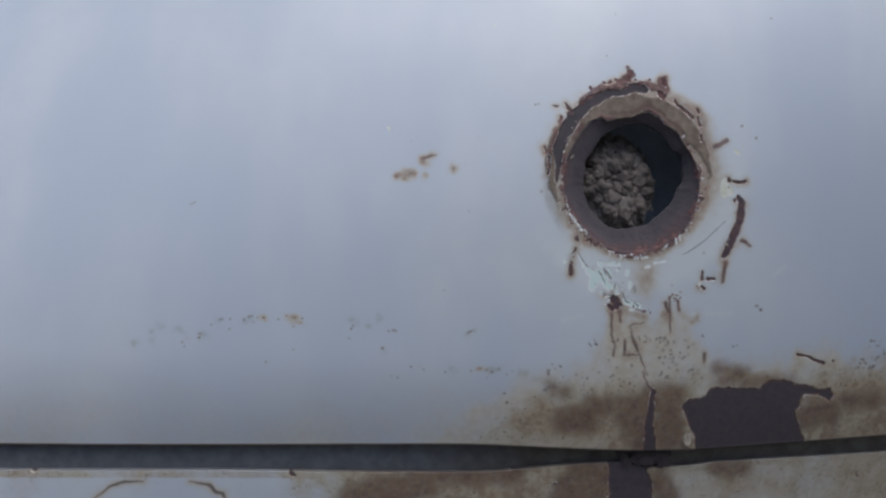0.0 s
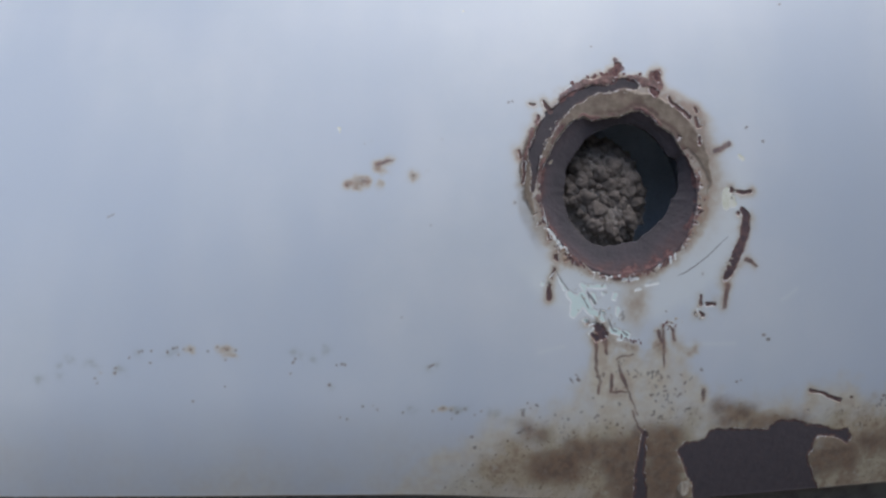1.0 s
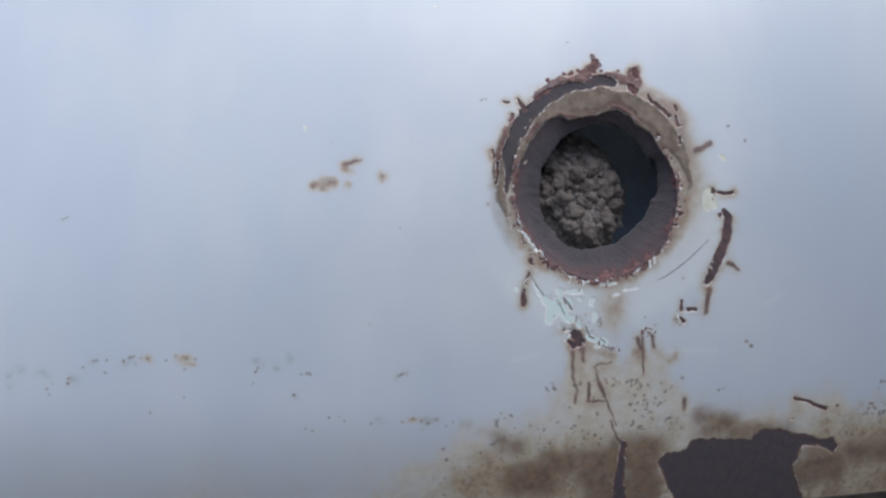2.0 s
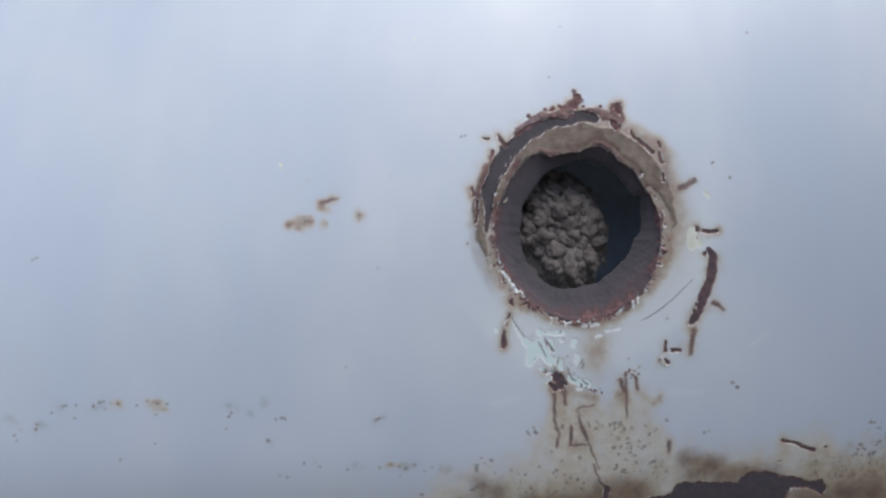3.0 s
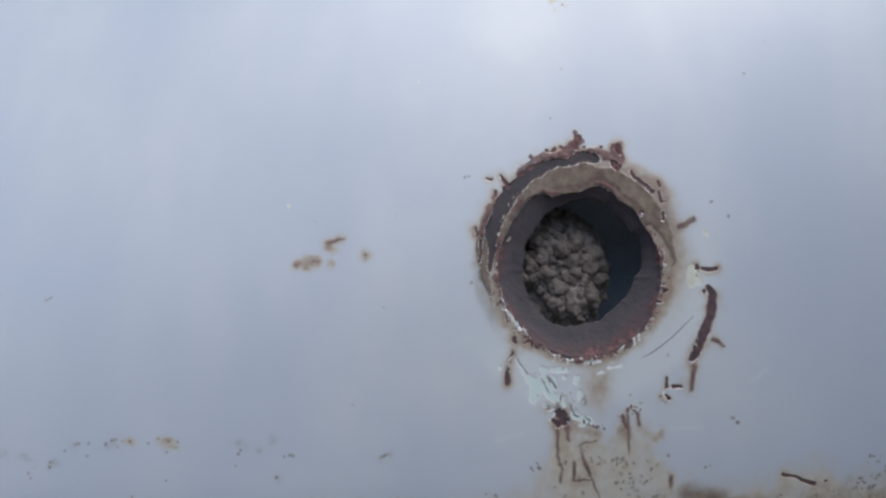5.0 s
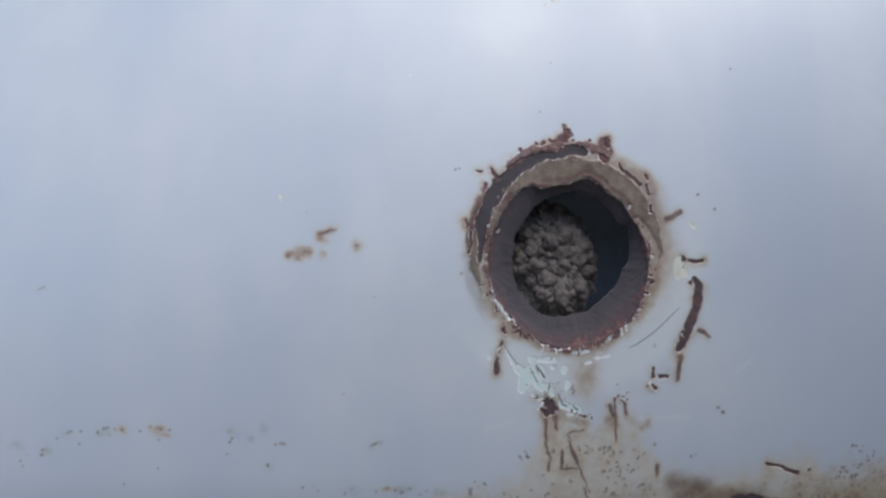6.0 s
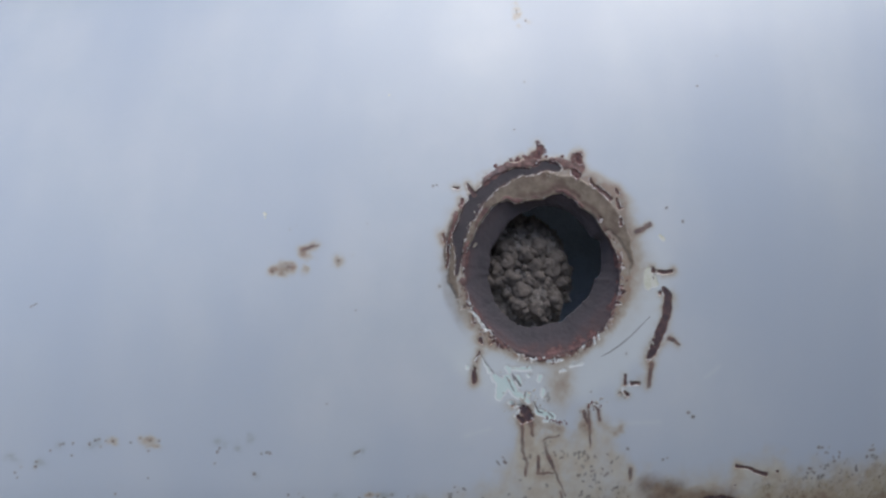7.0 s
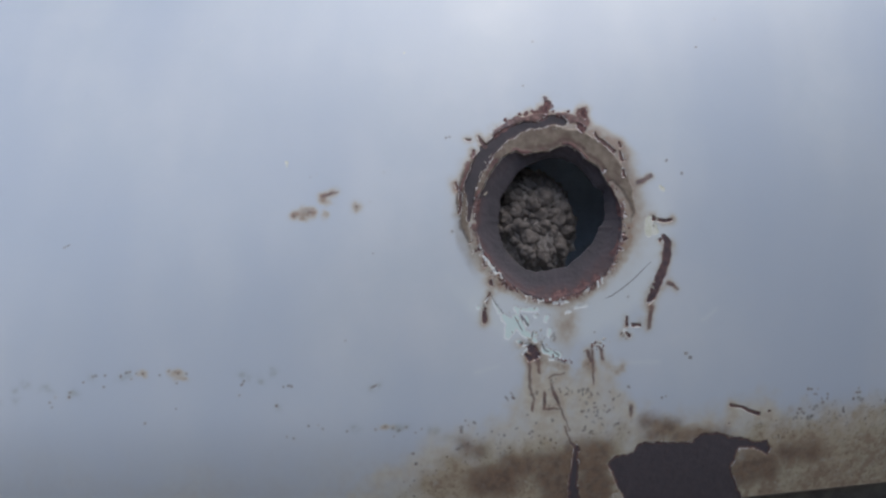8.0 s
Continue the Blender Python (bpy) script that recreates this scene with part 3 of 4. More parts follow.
HIGH_DOTS = [
    (-5.6, 141.5, 0.88, -5.3, 138.6, 0.58), (-1.4, 134.9, 0.87, -1.4, 134.9, 0.87), (94.1, 111.8, 0.87, 94.1, 111.8, 0.87),
]
FAR_SPOTS = [
    (-238.7, -13.6, 0.75, -235.7, -12.1, 0.62), (-88.2, -81.7, 0.96, -86.0, -80.8, 0.72), (73.4, -68.3, 1.07, 73.4, -68.3, 1.07),
]


def strokes(x, z, marks):
    """The distance to the nearest stroke, below 0 inside it."""
    best = np.full(x.shape, 60.0)
    for ax, az, ar, bx, bz, br in marks:
        dx, dz = bx - ax, bz - az
        t = np.clip(((x - ax) * dx + (z - az) * dz) / (dx * dx + dz * dz + 1e-9), 0, 1)
        best = np.minimum(best, np.hypot(x - ax - t * dx, z - az - t * dz) - ar - (br - ar) * t)
    return best


def patch(x, z, outline):
    """The distance to an outline, below 0 inside it."""
    best, inside = np.full(x.shape, 60.0), np.zeros(x.shape, bool)
    for (ax, az), (bx, bz) in zip(outline, outline[1:] + outline[:1]):
        dx, dz = bx - ax, bz - az
        t = np.clip(((x - ax) * dx + (z - az) * dz) / (dx * dx + dz * dz), 0, 1)
        best = np.minimum(best, np.hypot(x - ax - t * dx, z - az - t * dz))
        if dz:
            inside ^= ((az > z) != (bz > z)) & (x < ax + (z - az) * dx / dz)
    return np.where(inside, -best, best)


def scatter(count, xs, zs, r, seed):
    """Specks in loose clusters, thinning out towards the ends of the two ranges."""
    g = np.random.default_rng(seed)
    out = []
    while len(out) < count:
        cx, cz = (xs[0] + xs[1]) / 2 + g.normal(0, (xs[1] - xs[0]) / 4.2), (zs[0] + zs[1]) / 2 + g.normal(0, (zs[1] - zs[0]) / 4.0)
        for _ in range(g.integers(1, 4)):
            x, z, w = cx + g.normal(0, 1.6), cz + g.normal(0, 1.3), r * g.uniform(0.3, 1.35)
            out.append((x, z, w, x + g.normal(0, 0.9), z + g.normal(0, 0.9), w * 0.6))
    return out


def lip_ticks(count, a0, a1, reach, width, seed):
    """Short cracks that run out from the lip of the hole."""
    g = np.random.default_rng(seed)
    out = []
    for _ in range(count):
        a, r = radians(g.uniform(a0, a1)), HOLE_R + g.uniform(-0.5, reach * 0.5)
        e = r + g.uniform(0.2, reach * 0.5)
        b = a + g.normal(0, 0.03)
        w = width * g.uniform(0.5, 1.3)
        out.append((r * math.cos(a), HOLE_Z + r * math.sin(a), w, e * math.cos(b), HOLE_Z + e * math.sin(b), w * 0.4))
    return out


SPECKS = scatter(66, (-14, 40), (-114, -72), 0.55, 3) + scatter(45, (112, 190), (-106, -84), 0.55, 4) + scatter(22, (-60, 0), (-114, -98), 0.5, 5)
RIM_TICKS = lip_ticks(40, 195, 345, 5.0, 0.55, 6) + lip_ticks(14, -15, 45, 2.5, 0.4, 8)
RIM_WHITE = lip_ticks(16, 242, 325, 6.5, 0.34, 10)
FINE_RUST = TOP_RUST + TOP_TICKS + RIGHT_RUST + RIGHT_MARKS + DRIP_RUST + LOW_MARKS


def top_of_grime(x):
    return np.interp(x, (-400, -110, -74, -52, -35, 0, 20, 45, 58, 95, 120, 128, 180, 400), (-190, -158, -138, -117, -107, -104, -105, -108, -101, -107, -108, -103, -96, -76))


def top_of_wash(x):
    return np.interp(x, (-400, -150, -100, -86, -66, -46, -23, -14, -9, 30, 44, 58, 76, 92, 100, 118, 130, 150, 400), (-190, -165, -142, -127, -108, -105, -97, -84, -70, -70, -86, -94, -97, -92, -85, -86, -95, -93, -74))


def band_of(x, z):
    """Faint upright bands of duller paint, 0 to 1."""
    return 0.5 + 0.5 * np.tanh(1.5 * cloud(x, z * 0.3, 36, 3) + 1.0 * cloud(x + 500, z, 70, 3))


def fields(x, z):
    """Distances (mm) and weights of all the kinds of wear at places on the sheet."""
    wx, wz = x + 1.3 * cloud(x, z, 6) + 0.7 * cloud(x, z, 2.0, 2), z + 1.3 * cloud(x + 300, z, 6) + 0.7 * cloud(x + 300, z, 2.0, 2)
    nx, nz = x + 0.8 * cloud(x, z, 3.0, 3), z + 0.8 * cloud(x + 300, z, 3.0, 3)
    r, a = np.hypot(x, z - HOLE_Z), np.degrees(np.arctan2(z - HOLE_Z, x))
    wr = r + 2.0 * cloud(x, z, 6)
    f = {}
    edge_r = hole_r(a)
    below = smooth(-np.abs((a + 80 + 180) % 360 - 180), -105, -60)
    lip = r - edge_r + 0.2 - 0.8 * cloud(x, z, 4) - below * (0.5 + 2.2 * cloud(x, z, 3.5))
    bare = patch(wx, wz, BARE) + 0.8 * cloud(x, z, 4)
    f["rust"] = np.minimum(np.minimum(strokes(wx, wz, RING_RUST), np.minimum(bare, lip)), strokes(nx, nz, RIM_TICKS))
    f["rust"] = np.minimum(f["rust"], strokes(wx, wz, CRACK[2:]) - 0.5)
    f["chip"] = strokes(nx, nz, FINE_RUST) - 0.25
    f["drip"] = np.minimum(strokes(nx, nz, DRIPS + DRIPS_RIGHT + SPOTS + CRACK[1:2]), strokes(wx, wz, SOFT_BROWN + LOW_SOFT[6:]) - 0.3)
    f["speck"] = strokes(x + 0.5 * cloud(x, z, 2), z + 0.5 * cloud(x + 90, z, 2), LEFT_DOTS + LEFT_DOTS_B + MID_DOTS + EDGE_DOTS + SPECKS) - 0.05
    f["speck"] = np.minimum(f["speck"], strokes(nx, nz, DOTS + FAR_SPOTS + HIGH_DOTS + CREAM_HOLES) + 0.35)
    f["speck"] = np.minimum(f["speck"], strokes(x, z, TINY_DOTS))
    f["red"] = np.minimum(strokes(wx, wz, RED_BLOBS) - 0.45 + 1.5 * cloud(x, z, 4), np.abs(r - edge_r - 1.0) - 0.1 - 0.8 * below + 3.0 * cloud(x + 70, z, 5))
    side = np.maximum(np.abs((a - 100 + 180) % 360 - 180) - 52, 0) * 0.13
    f["tan"] = np.minimum(np.abs(wr - 43.0) - 6.4 + side, np.where(np.abs(a - 92) < 60, r - 40.5, 60.0))
    f["fresh"] = np.minimum(strokes(nx, nz, FRESH) - 0.65, np.minimum(strokes(nx, nz, FRESH_MORE), np.maximum(strokes(nx, nz, FRESH_RIM + RIM_WHITE) - 0.25 + 1.0 * cloud(x, z, 1.8, 2), -0.3)))
    f["cream"] = np.minimum(strokes(nx, nz, CREAM) - 0.35, strokes(nx, nz, PALE_DOTS))
    f["brown"] = strokes(wx, wz, LOW_BROWN)
    f["scratch_edge_shade"] = strokes(x + 0.3 * cloud(x, z, 4), z, SCRATCH + ARC)
    near = np.maximum(np.minimum(np.minimum(f["rust"], f["chip"]), f["red"]), 0)
    stain = (0.48 + 0.8 * cloud(x, z, 9)) * np.exp(-near / 1.9) + 0.06 * np.exp(-np.maximum(f["speck"], 0) / 0.7) + 0.4 * np.exp(-np.maximum(f["drip"], 0) / 1.4)
    stain += 0.55 * np.exp(-(((wx - 8) / 6.5) ** 2 + ((wz + 53) / 11) ** 2))
    column = smooth(wx, -20, -4) * (1 - smooth(wx, 20, 40)) * (1 - smooth(z, -76, -62)) * smooth(z, -135, -105)
    stain += column * np.clip(0.16 + 0.5 * cloud(x, z, 8), 0, 1)
    stain += (0.6 + 0.7 * cloud(x, z, 4)) * np.exp(-np.maximum(strokes(wx, wz, SPOT_STAIN + LOW_SOFT), 0) / 1.3)
    stain += (0.5 + 0.7 * cloud(x, z, 4)) * np.exp(-np.maximum(strokes(wx, wz, SMEARS), 0) / 2.0)
    stain += (0.24 + 0.6 * cloud(x, z, 3.5)) * np.exp(-np.maximum(strokes(wx, wz, DOT_STAIN[:2] + DOT_STAIN[4:6] + HIGH_STAIN), 0) / 1.2)
    stain += 0.10 * np.exp(-np.maximum(f["speck"], 0) / 1.2) * (0.7 + cloud(x, z, 3))
    stain += 0.42 * smooth(a, 25, 45) * (1 - smooth(a, 95, 108)) * (1 - smooth(wr, 53, 61))
    stain += 0.55 * smooth(a, -30, 35) * (1 - smooth(a, 80, 110)) * (1 - smooth(wr, 43, 54)) + (0.10 + 0.2 * smooth(a, -60, 0) * (1 - smooth(a, 120, 150))) * (1 - smooth(r, 42, 62))
    stain += 0.38 * below * (1 - smooth(wr, 40.5, 46))
    f["stain"] = np.clip(stain, 0, 1)
    f["pale"] = (1 - smooth(wr, 57, 66)) * smooth(-np.abs((a + 65 + 180) % 360 - 180), -95, -55)
    f["pale"] = np.clip(f["pale"] + 0.5 * np.exp(-np.maximum(strokes(wx, z, SCUFF), 0) / 0.8), 0, 1)
    f["pale"] = np.clip(f["pale"] + 0.8 * np.exp(-np.maximum(f["fresh"], 0) / 4.0), 0, 1)
    f["dust"] = (0.5 + 0.8 * cloud(x, z, 3)) * np.exp(-np.maximum(strokes(wx, wz, PALE_SPOTS + DOT_STAIN[2:4] + DOT_STAIN[6:]), 0) / 1.0)
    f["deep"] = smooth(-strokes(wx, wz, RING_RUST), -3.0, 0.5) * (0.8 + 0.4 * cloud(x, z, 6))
    f["streak"] = np.exp(-(((r - edge_r - 2.6 - 2.2 * cloud(x, z, 12)) / 1.3) ** 2)) * smooth(a, 20, 45) * (1 - smooth(a, 92, 118)) + 0.5 * smooth(cloud(x, z, 8, 3), 0.1, 0.4)
    f["band"] = band_of(x, z)
    top = top_of_grime(x)
    f["grime"] = smooth(top - z + 15 * cloud(x, z, 22) + 7 * cloud(x + 50, z, 7), -10, 22) * (1 - 0.45 * smooth(-z, 130, 142) * (1 - smooth(x, -20, 10)))
    far = smooth(x, 104, 124) * smooth(top - z + 5 * cloud(x, z * 0.12, 5) + 4 * cloud(x, z, 14), -3, 5)
    f["grime"] = np.maximum(f["grime"], far * np.clip(0.5 + 0.5 * cloud(x, z * 0.15, 6) + 0.3 * cloud(x, z, 12), 0, 1) * (1 - 0.6 * smooth(-z, 128, 143)))
    spread = 6 * cloud(x + 40, z, 10)
    f["filler"] = smooth(a, -10, 45) * (1 - smooth(a, 78, 98)) * (1 - smooth(r + spread, 42, 58)) * np.clip(0.62 + 0.9 * cloud(x, z, 9), 0, 1)
    f["filler"] = f["filler"] + 0.5 * smooth(-np.abs((a + 170 + 180) % 360 - 180), -34, -14) * (1 - smooth(r + 0.4 * spread, 46, 49))
    f["wash"] = smooth(top_of_wash(x + 6 * cloud(x, z, 12)) - z + 9 * cloud(x, z * 0.6, 16) + 5 * cloud(x + 90, z, 5), -7, 13)
    f["wash"] = np.clip(f["wash"] + smooth(-z, 95, 140) * np.clip(0.45 + 0.5 * cloud(x, z, 30), 0, 1), 0, 1)
    return f


def sheet_mesh(name, x, y, z, f, material, keep=None):
    """A grid of points (rows by columns) as one smooth mesh that carries the fields."""
    rows, cols = x.shape
    at = np.arange(rows * cols).reshape(rows, cols)
    quads = np.stack([at[:-1, :-1], at[:-1, 1:], at[1:, 1:], at[1:, :-1]], -1).reshape(-1, 4)
    if keep is not None:
        quads = quads[keep.ravel()[quads].all(1)]
    used = np.unique(quads)
    back = np.full(rows * cols, -1)
    back[used] = np.arange(len(used))
    quads = back[quads]
    me = bpy.data.meshes.new(name)
    me.vertices.add(len(used))
    me.vertices.foreach_set("co", np.stack([x, y, z], -1).reshape(-1, 3)[used].astype(np.float32).ravel())
    me.loops.add(quads.size)
    me.loops.foreach_set("vertex_index", quads.astype(np.int32).ravel())
    me.polygons.add(len(quads))
    me.polygons.foreach_set("loop_start", np.arange(0, quads.size, 4, dtype=np.int32))
    me.polygons.foreach_set("use_smooth", np.ones(len(quads), bool))
    for key, values in f.items():
        layer = me.attributes.new(key, "FLOAT", "POINT")
        layer.data.foreach_set("value", np.broadcast_to(values, x.shape).ravel()[used].astype(np.float32))
    me.update()
    me.validate()
    me.materials.append(material)
    return new(name, me)


def part(name, bm, material, parent, label=""):
    me = bpy.data.meshes.new(name)
    bm.to_mesh(me)
    bm.free()
    me.materials.append(material)
    ob = new(name, me)
    ob.parent = parent
    return tagged(ob, label)


def box(bm, x0, x1, y0, y1, z0, z1, bevel=0.0):
    made = bmesh.ops.create_cube(bm, size=1.0, matrix=Matrix.Translation(((x0 + x1) / 2, (y0 + y1) / 2, (z0 + z1) / 2)) @ Matrix.Diagonal((x1 - x0, y1 - y0, z1 - z0, 1)))
    if bevel:
        edges = list({e for v in made["verts"] for e in v.link_edges})
        bmesh.ops.bevel(bm, geom=edges, offset=bevel, segments=2, affect="EDGES")


def lower_edge(x):
    """The bottom edge of the upper panel, mm."""
    return -141.6 - 4.6 * smooth(x, -100, 20) + 0.05 * np.maximum(x - 40, 0)


def seam_edge(x):
    """The top edge of the lower panel, mm."""
    return -155.5 - 2.5 * smooth(x, -250, -80) + 0.03 * np.maximum(x - 5, 0) + 4.0 * smooth(x, -85, -8) * (1 - smooth(x, 0, 20)) + 1.6 * smooth(x, 40, 60)


def bulge(x, z):
    """The sheet is bowed outwards: mm towards the back from its foremost part."""
    x, z = np.clip(x, -420, 260), np.clip(z, -215, 190)
    return (0.215 * x * x + 1.085 * z * z - 0.775 * x * z) / 1000


def dents(x, z):
    """The bow of the sheet and slow waves in it, mm towards the back."""
    waves = np.sin(x / 31 + 0.4 * np.sin(z / 60)) + 0.8 * np.sin(x / 19 + z / 150 + 1.3) + 0.7 * np.sin(x / 47 - z / 90 + 2.1)
    rise = z - lower_edge(x)
    foot = np.where(rise > -2, np.clip(50 - rise, 0, 52), 0) ** 2 * (0.0014 + 0.0013 * (1 - smooth(x, -160, -30)))
    return bulge(x, z) + 0.10 * waves + foot


def relief(x, z, f):
    gone = smooth(-np.minimum(f["rust"], f["chip"]), -0.2, 0.5)
    y = dents(x, z) + gone * (0.35 + 0.13 * cloud(x, z, 5.5, 2)) + 0.2 * f["grime"] * cloud(x, z, 8, 2)
    y -= smooth(-f["tan"], -0.3, 0.8) * (0.7 + 0.5 * cloud(x, z, 7, 2)) * (1 - gone) * (1 - 0.85 * np.clip(f["filler"], 0, 1))
    y -= smooth(-f["red"], -0.5, 1.0) * (0.25 + 0.8 * cloud(x, z, 4, 2))
    y += 0.06 * smooth(-f["fresh"], -0.3, 0.4)
    return y


def axis(low, fine_low, fine_high, high, pitch):
    fine = np.arange(fine_low, fine_high + pitch / 2, pitch)
    return np.concatenate([np.linspace(low, fine_low, 16)[:-1], fine, np.linspace(fine_high, high, 16)[1:]])


# ---- ground, and an unseen wall added to hold back the low sky ----
bm = bmesh.new()
bmesh.ops.create_grid(bm, x_segments=60, y_segments=60, size=40.0)
for v in bm.verts:
    v.co.z = 0.02 * noise.noise(v.co * 0.7) if v.co.length > 3 else 0.0
me = bpy.data.meshes.new("ground")
bm.to_mesh(me)
bm.free()
me.materials.append(EARTH)
tagged(new("ground", me), "worn grey concrete yard in front of the panels", "ground", kind="structure")

# added wall out of view: blocks low sky from the panel and its reflections
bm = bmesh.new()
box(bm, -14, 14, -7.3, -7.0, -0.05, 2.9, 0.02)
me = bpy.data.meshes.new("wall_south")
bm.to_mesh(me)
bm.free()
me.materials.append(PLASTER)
tagged(new("wall_south", me), "plain weathered grey plastered wall, unseen, added to hold back the low sky", "wall", kind="structure")

# ---- upper panel ----
panel = tagged(new("metal_panel"), "white painted steel panel, chipped and rusted round a hole", "metal panel")
panel.location = (0, 0, Z0)


def upper_sheet():
    xs = np.concatenate([np.linspace(-1100, -400, 16)[:-1], np.arange(-400, -62, 0.75), np.arange(-62, 76, 0.42), np.arange(76.2, 215, 0.75), np.linspace(215.5, 900, 16)])
    zs = np.concatenate([np.arange(-138.9, -100, 0.6), np.arange(-100, 74, 0.42), np.arange(74.2, 156, 0.8), np.linspace(156.5, 600, 15)])
    x, z = np.meshgrid(xs, zs)
    z = z + (lower_edge(x) + 139.0) * (1 - smooth(z, -137, -95))
    f = fields(x, z)
    y = relief(x, z, f)
    # the bottom edge rolls back on itself
    turns = np.linspace(0, 90, 9)[1:]
    roll_y = [1.2 * (1 - math.cos(radians(a))) for a in turns] + [9.0, 16.0]
    roll_z = [-1.2 * math.sin(radians(a)) for a in turns] + [-1.2, -1.2]
    rx = np.repeat(x[:1], len(roll_y), 0)
    ry = y[:1] + np.array(roll_y)[::-1, None]
    rz = z[:1] + np.array(roll_z)[::-1, None]
    rf = {k: np.repeat(v[:1], len(roll_y), 0) for k, v in f.items()}
    # roll dulled and darkened in colour to hide the highlight along it
    rf["grime"] = np.maximum(rf["grime"], 0.75)
    rf["scratch_edge_shade"] = np.full(rf["grime"].shape, -1.0)
    x, y, z = np.concatenate([rx, x]), np.concatenate([ry, y]), np.concatenate([rz, z])
    f = {k: np.concatenate([rf[k], f[k]]) for k in f}
    kept = np.hypot(x, z - HOLE_Z) > hole_r(np.degrees(np.arctan2(z - HOLE_Z, x)))
    ob = sheet_mesh("sheet", x / 1000, y / 1000, z / 1000, f, PAINT, kept)
    ob.parent = panel
    return ob


upper_sheet()


def collar():
    """The lip of the hole: rolls over and narrows to a ragged inner edge that sits higher than the outer one."""
    a = np.linspace(0, 2 * np.pi, 641)
    depth = np.concatenate([[0.8, 0.4, 0.1, 0.0, 0.1, 0.4, 0.8], np.linspace(1.1, 6.4, 34), [6.7, 7.1, 7.5, 7.9, 8.4]])
    s = np.concatenate([np.linspace(-0.10, 0.06, 7), np.linspace(0.09, 1.0, 34), [1.0, 0.99, 0.97, 0.9, 0.75]])
    A, D = np.meshgrid(a, depth)
    S = np.repeat(s[:, None], len(a), 1)
    deg = np.degrees(A)
    outer, inner = hole_r(deg), mouth_r(deg)
    k = np.clip(S, 0, 1)
    soft = 37.6 + (outer - 37.6) * np.exp(-k * 4.0)
    R = np.where(S < 0.0, outer - S * 22, soft + (inner - soft) * k ** 1.1)
    R = np.minimum(R, np.where(S < 0.0, 99.0, outer + 0.2))
    u, v = 34 * np.cos(A), 34 * np.sin(A)
    R = R + 0.35 * cloud(u * 2, v * 2 + S * 40, 5, 3) * smooth(S, 0.05, 0.2) * (1 - smooth(S, 0.9, 1.0))
    x, z = R * np.cos(A), HOLE_Z + R * np.sin(A)
    run = S * 12
    f = {k2: np.full(x.shape, 60.0) for k2 in ("fresh", "cream", "brown", "scratch_edge_shade", "speck", "drip", "chip")}
    f["rust"] = np.full(x.shape, -4.0)
    f["red"] = np.abs(run - 0.9) - 0.3 + 4.0 * cloud(x, z, 5) + 2.0 * smooth(deg, 25, 60) * (1 - smooth(deg, 120, 150))
    reach = np.interp(deg, (0, 25, 45, 66, 74, 88, 108, 115, 150, 172, 188, 360), (-2, -0.4, 0.3, 0.3, 0.3, 0.6, 0.6, 0.4, 0.8, -0.4, -1.8, -2))
    paint_left = run - reach + 1.2 * cloud(x, z, 4)
    f["tan"] = paint_left
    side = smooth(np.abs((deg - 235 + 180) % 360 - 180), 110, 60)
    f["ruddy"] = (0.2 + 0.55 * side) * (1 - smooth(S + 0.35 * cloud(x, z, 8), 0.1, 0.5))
    # darker inwards and towards one side: shade of the recess painted into the rust
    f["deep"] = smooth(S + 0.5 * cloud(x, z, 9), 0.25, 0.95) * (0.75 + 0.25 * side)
    f["rust"] = np.where(paint_left < 0.3, np.maximum(f["rust"], 0.4 - paint_left), f["rust"])
    f["red"] = np.where(paint_left < 0, 2.0, f["red"])
    f["stain"] = np.full(x.shape, 0.5)
    f["band"] = np.full(x.shape, 0.5)
    f["pale"] = np.zeros(x.shape)
    f["wash"] = np.zeros(x.shape)
    f["filler"] = np.zeros(x.shape)
    f["dust"] = np.zeros(x.shape)
    f["grime"] = np.zeros(x.shape)
    y = D - 0.4 * smooth(-paint_left, -0.2, 0.4) + dents(x, z) * (1 - smooth(S, 0.3, 1.0))
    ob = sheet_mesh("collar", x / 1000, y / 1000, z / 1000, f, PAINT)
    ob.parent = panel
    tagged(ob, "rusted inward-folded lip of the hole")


collar()



def swept(xs, y0, y1, z0, z1, lean=0.0):
    """A bar that runs along x and follows the bow of the sheet; y0, y1 in mm behind it, z0, z1 in mm; lean brings one end forward."""
    bm = bmesh.new()
    rings = []
    for x in xs:
        b0, b1 = float(bulge(np.array(x), np.array(z0))), float(bulge(np.array(x), np.array(z1)))
        near = y0 - lean * float(smooth(np.array(x), 40, 130))
        rings.append([bm.verts.new((x / 1000, y / 1000, z / 1000)) for y, z in ((b0 + near, z0), (b1 + near, z1), (b1 + y1, z1), (b0 + y1, z0))])
    for a, b in zip(rings, rings[1:]):
        for n in range(4):
            bm.faces.new((a[n], a[(n + 1) % 4], b[(n + 1) % 4], b[n]))
    bm.faces.new(rings[0][::-1])
    bm.faces.new(rings[-1])
    bmesh.ops.recalc_face_normals(bm, faces=bm.faces)
    return bm


# folded edges behind the upper panel
part("side_flange", swept((-1100, -1085), 3, 60, -135, 600), STEEL, panel)
part("side_flange", swept((885, 900), 3, 60, -135, 600), STEEL, panel)
part("top_flange", swept(np.linspace(-1084, 884, 60), 2.5, 60, 585, 600), STEEL, panel)

# ---- rail behind the joint ----
rail = part("seam_rail", swept(np.linspace(-1090, 890, 160), 10.5, 50, -186, -125, 1.5), SEAM, None)
rail.location = (0, 0, Z0)
tagged(rail, "dark steel rail behind the open joint", "rail")

# ---- lower panel ----
low = tagged(new("lower_panel"), "chipped white lower steel panel, rust-streaked at its top edge", "metal panel")
